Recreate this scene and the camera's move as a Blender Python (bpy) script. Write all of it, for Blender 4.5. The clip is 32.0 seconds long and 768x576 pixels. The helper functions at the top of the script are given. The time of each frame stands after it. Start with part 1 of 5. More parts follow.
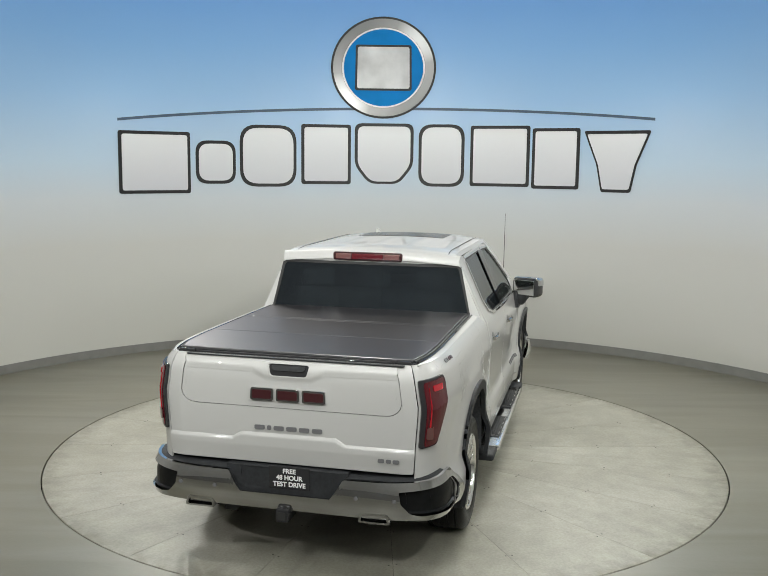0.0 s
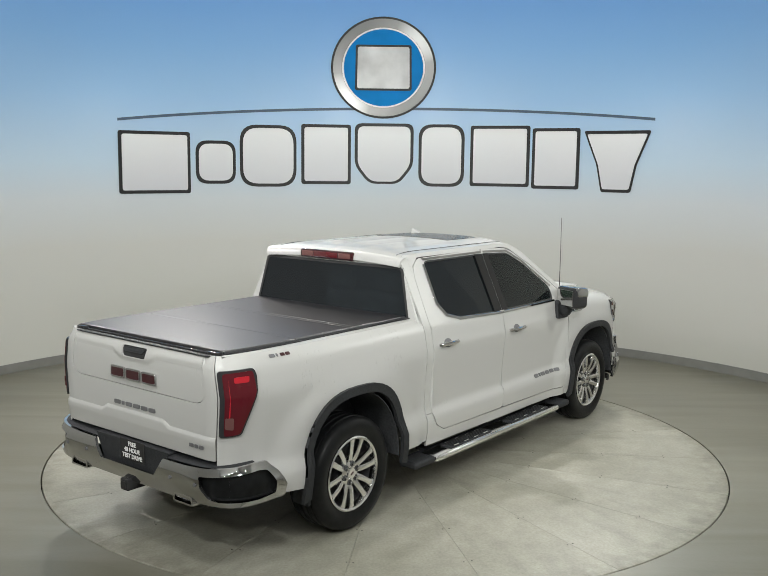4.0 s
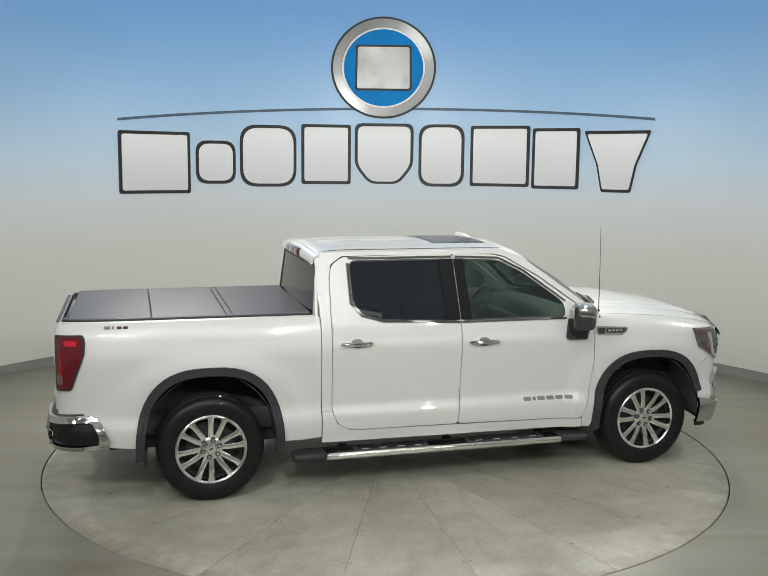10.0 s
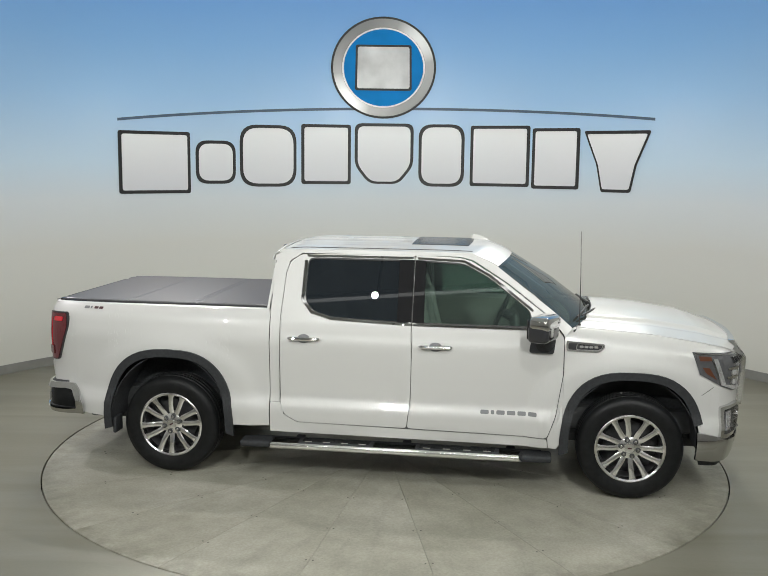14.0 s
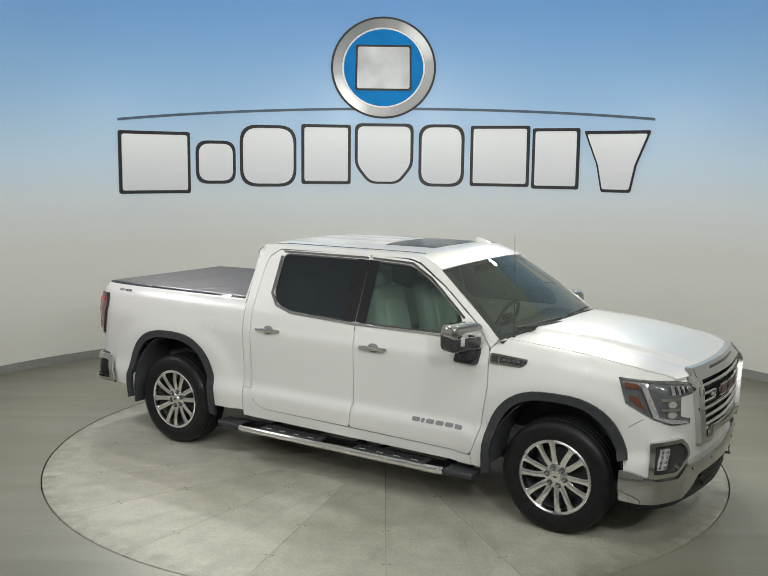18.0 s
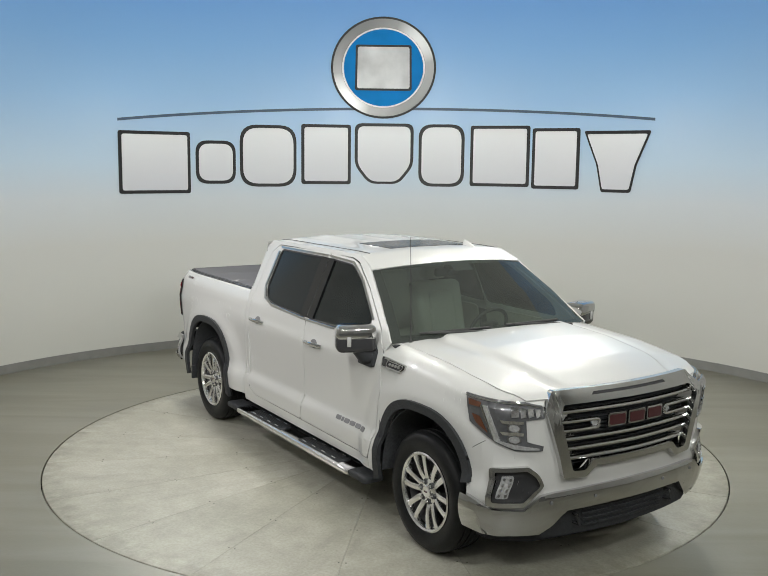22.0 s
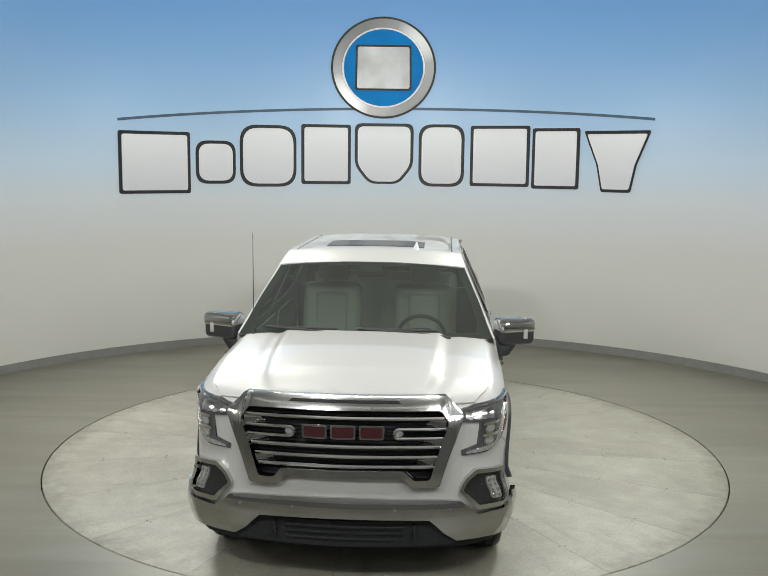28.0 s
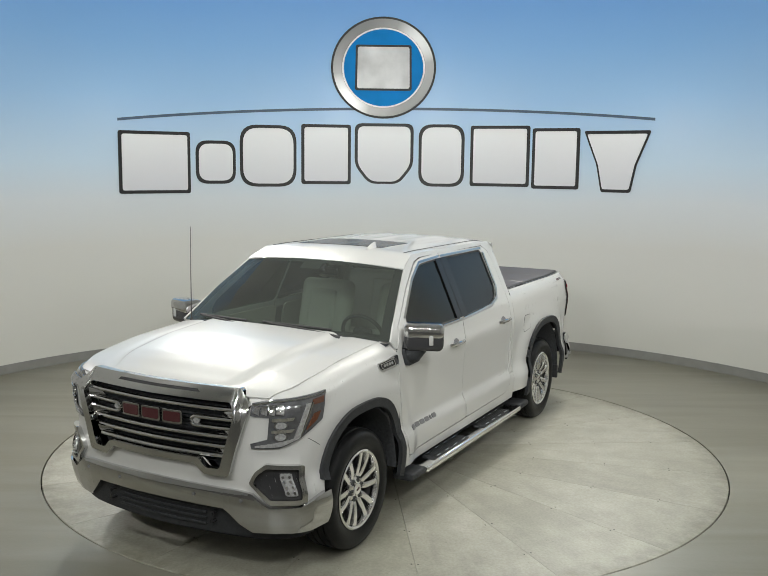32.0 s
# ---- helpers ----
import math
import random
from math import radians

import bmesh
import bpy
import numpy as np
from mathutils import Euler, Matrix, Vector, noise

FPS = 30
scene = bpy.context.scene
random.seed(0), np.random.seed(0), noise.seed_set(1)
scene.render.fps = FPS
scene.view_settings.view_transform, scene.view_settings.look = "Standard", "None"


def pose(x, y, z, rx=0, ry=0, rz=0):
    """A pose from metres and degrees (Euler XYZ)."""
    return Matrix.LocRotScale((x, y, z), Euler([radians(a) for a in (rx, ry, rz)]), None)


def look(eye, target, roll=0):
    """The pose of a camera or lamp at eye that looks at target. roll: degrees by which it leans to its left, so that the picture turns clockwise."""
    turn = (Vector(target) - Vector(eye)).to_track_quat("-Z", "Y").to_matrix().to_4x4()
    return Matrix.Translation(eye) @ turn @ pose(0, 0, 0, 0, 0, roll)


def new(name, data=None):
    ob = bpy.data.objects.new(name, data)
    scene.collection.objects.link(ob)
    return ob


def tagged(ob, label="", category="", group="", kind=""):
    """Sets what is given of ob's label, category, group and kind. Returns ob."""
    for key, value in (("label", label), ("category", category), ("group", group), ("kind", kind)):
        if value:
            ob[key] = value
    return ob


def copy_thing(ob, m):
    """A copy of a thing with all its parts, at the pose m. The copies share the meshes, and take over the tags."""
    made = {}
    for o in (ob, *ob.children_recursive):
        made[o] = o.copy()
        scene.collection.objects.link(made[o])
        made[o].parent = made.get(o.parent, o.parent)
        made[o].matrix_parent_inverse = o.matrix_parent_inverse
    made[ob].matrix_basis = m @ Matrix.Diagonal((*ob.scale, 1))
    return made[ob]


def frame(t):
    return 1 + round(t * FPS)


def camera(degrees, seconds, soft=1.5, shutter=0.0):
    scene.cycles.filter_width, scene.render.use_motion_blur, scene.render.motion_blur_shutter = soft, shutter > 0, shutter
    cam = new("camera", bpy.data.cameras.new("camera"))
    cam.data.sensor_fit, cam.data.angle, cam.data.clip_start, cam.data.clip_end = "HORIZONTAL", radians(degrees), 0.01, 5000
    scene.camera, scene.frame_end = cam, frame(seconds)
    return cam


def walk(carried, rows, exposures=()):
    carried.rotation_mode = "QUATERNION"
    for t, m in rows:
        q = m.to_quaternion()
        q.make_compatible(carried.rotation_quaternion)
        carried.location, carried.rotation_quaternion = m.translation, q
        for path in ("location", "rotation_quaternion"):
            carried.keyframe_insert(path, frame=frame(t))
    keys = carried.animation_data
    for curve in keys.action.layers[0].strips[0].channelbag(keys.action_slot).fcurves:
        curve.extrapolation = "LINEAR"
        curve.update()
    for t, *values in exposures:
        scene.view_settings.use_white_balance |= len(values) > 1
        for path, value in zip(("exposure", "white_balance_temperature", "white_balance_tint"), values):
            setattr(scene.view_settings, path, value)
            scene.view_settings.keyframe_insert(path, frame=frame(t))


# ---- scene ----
# Plan: turntable centre at the origin, camera on the -y side; the truck is built with x forward and rides on the turntable.
cam = camera(45.84, 32.0, soft=1.0)
EYE = Vector((0.0, -8.161, 2.597))
AIM = EYE + 8.0 * Vector((-0.00331, 0.99074, -0.13574))
walk(cam, [(0.0, look(EYE, AIM, 0.604)), (32.0, look(EYE, AIM, 0.604))])

# turn of the table, seconds and degrees of the truck's heading
TURN = [(0, 76.83), (2, 64.50), (3.5, 55.29), (5.5, 43.08), (7, 33.94), (9, 21.97), (11, 10.15), (13, -1.75), (14.5, -10.78),
        (16.5, -22.98), (18, -32.20), (20, -44.50), (22, -56.77), (24, -69.05), (25.5, -78.20), (27.5, -90.33), (29, -99.46), (30.5, -108.66), (32, -117.87)]

# ---- light ----
world = bpy.data.worlds.new("world")
scene.world = world
world.use_nodes = True
world.node_tree.nodes["Background"].inputs[0].default_value = (0.9, 0.95, 1.0, 1)
world.node_tree.nodes["Background"].inputs[1].default_value = 0.0
scene.view_settings.exposure = 0.13

# ---- materials ----
def mat(name, color, rough=0.5, metal=0.0, coat=0.0, spec=0.5, emit=None, noise_amt=0.0, scale=20.0, bump=0.0, bump_scale=200.0):
    m = bpy.data.materials.new(name)
    m.use_nodes = True
    nt = m.node_tree
    b = nt.nodes["Principled BSDF"]
    b.inputs["Base Color"].default_value = (*color, 1)
    b.inputs["Roughness"].default_value = rough
    b.inputs["Metallic"].default_value = metal
    b.inputs["Coat Weight"].default_value = coat
    b.inputs["Coat Roughness"].default_value = 0.018
    b.inputs["Specular IOR Level"].default_value = spec
    if emit:
        b.inputs["Emission Color"].default_value = (*emit[0], 1)
        b.inputs["Emission Strength"].default_value = emit[1]
    tc = nt.nodes.new("ShaderNodeTexCoord")
    if noise_amt:
        n = nt.nodes.new("ShaderNodeTexNoise")
        n.inputs["Scale"].default_value = scale
        n.inputs["Detail"].default_value = 6
        nt.links.new(tc.outputs["Object"], n.inputs["Vector"])
        r = nt.nodes.new("ShaderNodeValToRGB")
        r.color_ramp.elements[0].position, r.color_ramp.elements[1].position = 0.3, 0.7
        r.color_ramp.elements[0].color = (*[c * (1 - noise_amt) for c in color], 1)
        r.color_ramp.elements[1].color = (*[min(1, c * (1 + noise_amt)) for c in color], 1)
        nt.links.new(n.outputs["Fac"], r.inputs["Fac"])
        nt.links.new(r.outputs["Color"], b.inputs["Base Color"])
        q = nt.nodes.new("ShaderNodeMapRange")
        q.inputs["To Min"].default_value, q.inputs["To Max"].default_value = rough * 0.85, min(1, rough * 1.15)
        nt.links.new(n.outputs["Fac"], q.inputs["Value"])
        nt.links.new(q.outputs["Result"], b.inputs["Roughness"])
    if bump:
        n = nt.nodes.new("ShaderNodeTexNoise")
        n.inputs["Scale"].default_value = bump_scale
        n.inputs["Detail"].default_value = 4
        nt.links.new(tc.outputs["Object"], n.inputs["Vector"])
        u = nt.nodes.new("ShaderNodeBump")
        u.inputs["Strength"].default_value = bump
        u.inputs["Distance"].default_value = 0.002
        nt.links.new(n.outputs["Fac"], u.inputs["Height"])
        nt.links.new(u.outputs["Normal"], b.inputs["Normal"])
    return m


def glass(name, tint, ior=1.5, haze=0.0, veil=(0.6, 0.6, 0.57)):
    """Thin pane: tinted see-through with mirror gloss, plus diffuse colour painted in as haze."""
    m = bpy.data.materials.new(name)
    m.use_nodes = True
    nt = m.node_tree
    nt.nodes.remove(nt.nodes["Principled BSDF"])
    t = nt.nodes.new("ShaderNodeBsdfTransparent")
    t.inputs[0].default_value = (*tint, 1)
    g = nt.nodes.new("ShaderNodeBsdfGlossy")
    g.inputs["Roughness"].default_value = 0.006
    f = nt.nodes.new("ShaderNodeFresnel")
    f.inputs["IOR"].default_value = ior
    x = nt.nodes.new("ShaderNodeMixShader")
    nt.links.new(f.outputs[0], x.inputs[0])
    d = nt.nodes.new("ShaderNodeBsdfDiffuse")
    d.inputs[0].default_value = (*veil, 1)
    w = nt.nodes.new("ShaderNodeMixShader")
    w.inputs[0].default_value = haze
    nt.links.new(t.outputs[0], w.inputs[1])
    nt.links.new(d.outputs[0], w.inputs[2])
    nt.links.new(w.outputs[0], x.inputs[1])
    nt.links.new(g.outputs[0], x.inputs[2])
    nt.links.new(x.outputs[0], nt.nodes["Material Output"].inputs[0])
    return m


PAINT = mat("white_pearl_paint", (0.46, 0.458, 0.447), 0.36, coat=0.85, spec=0.5, noise_amt=0.012, scale=600)
PAINT.node_tree.nodes["Principled BSDF"].inputs["Coat Roughness"].default_value = 0.006
CHROME = mat("chrome", (0.60, 0.60, 0.60), 0.045, metal=1.0, noise_amt=0.03, scale=9)
SATINCHROME = mat("bright_grille_chrome", (0.64, 0.64, 0.63), 0.13, metal=1.0, noise_amt=0.03, scale=9)
ALLOY = mat("polished_alloy", (0.84, 0.84, 0.84), 0.13, metal=1.0, noise_amt=0.04, scale=14, bump=1.0, bump_scale=28)
PLASTIC = mat("black_plastic", (0.028, 0.0295, 0.032), 0.55, spec=0.20, noise_amt=0.2, scale=40, bump=0.4, bump_scale=700)
GLOSSBLACK = mat("gloss_black", (0.028, 0.028, 0.030), 0.035)
RUBBER = mat("tyre_rubber", (0.008, 0.0085, 0.009), 0.45, spec=0.12, coat=0.18, noise_amt=0.25, scale=25, bump=0.3, bump_scale=300)
PILLARBLACK = mat("black_glass_pillar", (0.012, 0.012, 0.013), 0.012, spec=0.4)
MESHBLACK = mat("blue_black_mesh", (0.040, 0.042, 0.047), 0.35, spec=0.3, noise_amt=0.3, scale=90)
SEAM = mat("grey_door_seam", (0.13, 0.13, 0.128), 0.7, noise_amt=0.1, scale=40)
SEAL = mat("rubber_seal", (0.022, 0.022, 0.022), 0.7)
UNDER = mat("dark_underbody", (0.046, 0.048, 0.050), 0.75, noise_amt=0.3, scale=12)
WELL = mat("black_felt_liner", (0.045, 0.047, 0.051), 0.85, spec=0.2, noise_amt=0.3, scale=60)


def satin(name, base, sheen, rough):
    """Dull coating: dark diffuse with an even sheen at every angle, finely grained."""
    m = bpy.data.materials.new(name)
    m.use_nodes = True
    nt = m.node_tree
    nt.nodes.remove(nt.nodes["Principled BSDF"])
    d, g = nt.nodes.new("ShaderNodeBsdfDiffuse"), nt.nodes.new("ShaderNodeBsdfGlossy")
    d.inputs[0].default_value, g.inputs[0].default_value = (*base, 1), (*sheen, 1)
    tc, n, q = nt.nodes.new("ShaderNodeTexCoord"), nt.nodes.new("ShaderNodeTexNoise"), nt.nodes.new("ShaderNodeMapRange")
    n.inputs["Scale"].default_value, n.inputs["Detail"].default_value = 14, 6
    q.inputs["To Min"].default_value, q.inputs["To Max"].default_value = rough - 0.02, rough + 0.02
    nt.links.new(tc.outputs["Object"], n.inputs["Vector"])
    nt.links.new(n.outputs["Fac"], q.inputs["Value"])
    nt.links.new(q.outputs[0], g.inputs["Roughness"])
    add = nt.nodes.new("ShaderNodeAddShader")
    nt.links.new(d.outputs[0], add.inputs[0])
    nt.links.new(g.outputs[0], add.inputs[1])
    nt.links.new(add.outputs[0], nt.nodes["Material Output"].inputs[0])
    return m


COVER = satin("satin_black_cover", (0.014, 0.014, 0.0145), (0.20, 0.195, 0.205), 0.32)
# alloy colour darkened for the shade deep inside the rim
BARREL = mat("shaded_alloy_barrel", (0.16, 0.16, 0.165), 0.4, metal=0.8, noise_amt=0.15, scale=12)
REDLENS = mat("red_lens", (0.085, 0.005, 0.010), 0.10, coat=1.0)
REDLIGHT = mat("bright_red_lens", (0.42, 0.012, 0.022), 0.18, coat=1.0)
SMOKE = mat("dark_red_lens", (0.035, 0.006, 0.008), 0.08, coat=1.0)
AMBER = mat("amber_reflector", (0.090, 0.032, 0.016), 0.15, coat=1.0)
LAMPDARK = mat("smoked_lamp_bowl", (0.095, 0.097, 0.103), 0.12, metal=0.3, coat=1.0, noise_amt=0.15, scale=30)
LAMPCHROME = mat("lamp_reflector", (0.62, 0.62, 0.63), 0.10, metal=1.0, coat=0.6, noise_amt=0.25, scale=70)
PINKLENS = mat("pale_red_lens", (0.13, 0.055, 0.052), 0.15, coat=1.0)
WHITELENS = mat("white_signal_lens", (0.30, 0.30, 0.29), 0.2, coat=1.0)
CLEARLAMP = mat("clear_lamp_lens", (0.52, 0.525, 0.53), 0.12, metal=0.6, coat=1.0, noise_amt=0.25, scale=60)
BADGERED = mat("red_badge", (0.042, 0.010, 0.012), 0.35, coat=0.15)
GREYBADGE = mat("grey_badge", (0.14, 0.14, 0.145), 0.45, spec=0.3)
WHITEINK = mat("white_print", (0.75, 0.75, 0.75), 0.6)
LEATHER = mat("cream_leather", (0.40, 0.385, 0.34), 0.5, noise_amt=0.06, scale=30, bump=0.2, bump_scale=250)
TRIMDARK = mat("dark_cabin_trim", (0.045, 0.043, 0.041), 0.6, noise_amt=0.1, scale=40)
LINER = mat("pale_headliner", (0.42, 0.40, 0.36), 0.9, noise_amt=0.05, scale=60)
WSHIELD = glass("green_windshield_glass", (0.14, 0.19, 0.16), 1.30, 0.052, (0.56, 0.60, 0.55))
CLEAR = glass("clear_glass", (0.46, 0.57, 0.53), 1.5, 0.016, (0.48, 0.56, 0.60))
TINT = glass("dark_tinted_glass", (0.12, 0.14, 0.155), 1.5, 0.022, (0.42, 0.52, 0.62))
SUNGLASS = mat("sunroof_glass", (0.02, 0.019, 0.018), 0.22, spec=0.25, noise_amt=0.1, scale=5)


# ---- helpers of the scene ----
def part(name, bm, material, parent=None, label="", bevel=0.0, smooth=35):
    me = bpy.data.meshes.new(name)
    bmesh.ops.recalc_face_normals(bm, faces=bm.faces)
    bm.to_mesh(me)
    bm.free()
    me.materials.append(material)
    for p in me.polygons:
        p.use_smooth = smooth > 0
    if smooth > 0:
        me.set_sharp_from_angle(angle=radians(smooth))
    ob = new(name, me)
    if parent:
        ob.parent = parent
    if label:
        ob["label"] = label
    if bevel:
        b = ob.modifiers.new("bevel", "BEVEL")
        b.width, b.segments, b.limit_method, b.angle_limit = bevel, 2, "ANGLE", radians(40)
        b.harden_normals = False
    return ob


def empty(name, parent=None):
    ob = new(name)
    ob.empty_display_size = 0.2
    if parent:
        ob.parent = parent
    return ob


def rounded(pts, r, n=4):
    """A closed outline with its corners cut round."""
    out = []
    k = len(pts)
    for i in range(k):
        p0, p1, p2 = Vector(pts[i - 1]), Vector(pts[i]), Vector(pts[(i + 1) % k])
        a, b = p0 - p1, p2 - p1
        d = min(r, a.length * 0.45, b.length * 0.45)
        s, e = p1 + a.normalized() * d, p1 + b.normalized() * d
        for j in range(n + 1):
            t = j / n
            out.append(tuple((1 - t) ** 2 * s + 2 * t * (1 - t) * p1 + t * t * e))
    return out


def plate(polys, surf, thick, step=0.05, zstep=0.06, off=0.0):
    """A shell cut out of the surface surf(a, z, off) by closed outlines (even-odd), off to off+thick outside it."""
    edges, cuts = [], []
    for poly in polys:
        for i in range(len(poly)):
            p, q = poly[i - 1], poly[i]
            cuts.append(p[0])
            if abs(p[0] - q[0]) > 1e-7:
                edges.append((p, q) if p[0] < q[0] else (q, p))
    lo, hi = min(cuts), max(cuts)
    n = max(1, int((hi - lo) / step))
    cuts += [lo + (hi - lo) * i / n for i in range(n + 1)]
    cols = []
    for c in sorted(cuts):
        if not cols or c - cols[-1] > 5e-4:
            cols.append(c)
    verts, faces, index, count = [], [], {}, {}

    def vid(a, z):
        key = (round(a, 4), round(z, 4))
        if key not in index:
            index[key] = len(verts)
            verts.append((a, z))
        return index[key]

    for a0, a1 in zip(cols, cols[1:]):
        mid = (a0 + a1) / 2
        cross = []
        for (p, q) in edges:
            if p[0] <= mid < q[0]:
                g = (q[1] - p[1]) / (q[0] - p[0])
                cross.append((p[1] + g * (mid - p[0]), p[1] + g * (a0 - p[0]), p[1] + g * (a1 - p[0])))
        cross.sort()
        for lower, upper in zip(cross[::2], cross[1::2]):
            m = max(1, math.ceil((upper[0] - lower[0]) / zstep))
            for j in range(m):
                f = [vid(a0, lower[1] + (upper[1] - lower[1]) * j / m), vid(a1, lower[2] + (upper[2] - lower[2]) * j / m),
                     vid(a1, lower[2] + (upper[2] - lower[2]) * (j + 1) / m), vid(a0, lower[1] + (upper[1] - lower[1]) * (j + 1) / m)]
                g = []
                for v in f:
                    if v not in g:
                        g.append(v)
                if len(g) > 2:
                    faces.append(g)
                    for i in range(len(g)):
                        count.setdefault(frozenset((g[i - 1], g[i])), []).append((g[i - 1], g[i]))
    bm = bmesh.new()
    top = [bm.verts.new(surf(a, z, off + thick)) for a, z in verts]
    low = [bm.verts.new(surf(a, z, off)) for a, z in verts]
    for f in faces:
        bm.faces.new([top[v] for v in f])
        bm.faces.new([low[v] for v in reversed(f)])
    for e in count.values():
        if len(e) == 1:
            a, b = e[0]
            try:
                bm.faces.new([top[b], top[a], low[a], low[b]])
            except ValueError:
                pass
    return bm


def grid(fn, nu, nv, thick=0.0, closed=False):
    """A sheet of fn(u, v), u and v from 0 to 1, given thickness inwards along its normal."""
    bm = bmesh.new()
    vs = [[bm.verts.new(fn(i / nu, j / nv)) for j in range(nv + 1)] for i in range(nu + 1)]
    for i in range(nu):
        for j in range(nv):
            bm.faces.new((vs[i][j], vs[i + 1][j], vs[i + 1][j + 1], vs[i][j + 1]))
    if closed:
        bmesh.ops.remove_doubles(bm, verts=bm.verts, dist=1e-5)
    if thick:
        bmesh.ops.recalc_face_normals(bm, faces=bm.faces)
        bmesh.ops.solidify(bm, geom=bm.faces[:], thickness=thick)
    return bm


def box(cx, cy, cz, sx, sy, sz, bevel=0.0, seg=2, bm=None, turn=None):
    own = bm is None
    bm = bm or bmesh.new()
    r = bmesh.ops.create_cube(bm, size=1.0)
    bmesh.ops.scale(bm, vec=(sx, sy, sz), verts=r["verts"])
    if bevel:
        g = bmesh.ops.bevel(bm, geom=[e for e in bm.edges if e.verts[0] in set(r["verts"])], offset=bevel, segments=seg, affect="EDGES", profile=0.5)
        vs = list({v for f in g["faces"] for v in f.verts} | {v for v in r["verts"] if v.is_valid})
    else:
        vs = r["verts"]
    if turn:
        bmesh.ops.transform(bm, matrix=turn, verts=vs)
    bmesh.ops.translate(bm, vec=(cx, cy, cz), verts=vs)
    return bm


def tube(points, radius, n=10, bm=None, flat=1.0, cap=True):
    """A round bar along points; radius may be a list."""
    bm = bm or bmesh.new()
    pts = [Vector(p) for p in points]
    rings = []
    up = Vector((0, 0, 1))
    for i, p in enumerate(pts):
        d = (pts[min(i + 1, len(pts) - 1)] - pts[max(i - 1, 0)]).normalized()
        ref = up if abs(d.dot(up)) < 0.95 else Vector((1, 0, 0))
        a = d.cross(ref).normalized()
        b = a.cross(d)
        r = radius[i] if isinstance(radius, (list, tuple)) else radius
        rings.append([bm.verts.new(p + a * (r * math.cos(2 * math.pi * k / n)) + b * (r * flat * math.sin(2 * math.pi * k / n))) for k in range(n)])
    for r0, r1 in zip(rings, rings[1:]):
        for k in range(n):
            bm.faces.new((r0[k - 1], r0[k], r1[k], r1[k - 1]))
    if cap:
        bm.faces.new(rings[0])
        bm.faces.new(rings[-1])
    return bm


def lathe(profile, n=48, axis="y", bm=None, centre=(0, 0, 0)):
    """A turned body: profile of (radius, along the axis), closed."""
    bm = bm or bmesh.new()
    rings = []
    c = Vector(centre)
    for k in range(n):
        t = 2 * math.pi * k / n
        ring = []
        for r, h in profile:
            if axis == "y":
                p = Vector((r * math.cos(t), h, r * math.sin(t)))
            elif axis == "z":
                p = Vector((r * math.cos(t), r * math.sin(t), h))
            else:
                p = Vector((h, r * math.cos(t), r * math.sin(t)))
            ring.append(bm.verts.new(c + p))
        rings.append(ring)
    m = len(profile)
    for k in range(n):
        for j in range(m):
            bm.faces.new((rings[k - 1][j - 1], rings[k][j - 1], rings[k][j], rings[k - 1][j]))
    return bm


def lerp(x, xs, ys):
    return float(np.interp(x, xs, ys))


# ---- room ----
WALL_R, WALL_C, TABLE_R, CEIL = 5.56, -0.37, 2.995, 6.6
def wall_surf(a, z, off):
    """Point on the curved wall: a metres along it from the middle, off metres in front of it."""
    t = a / WALL_R
    return Vector(((WALL_R - off) * math.sin(t), WALL_C + (WALL_R - off) * math.cos(t), z))


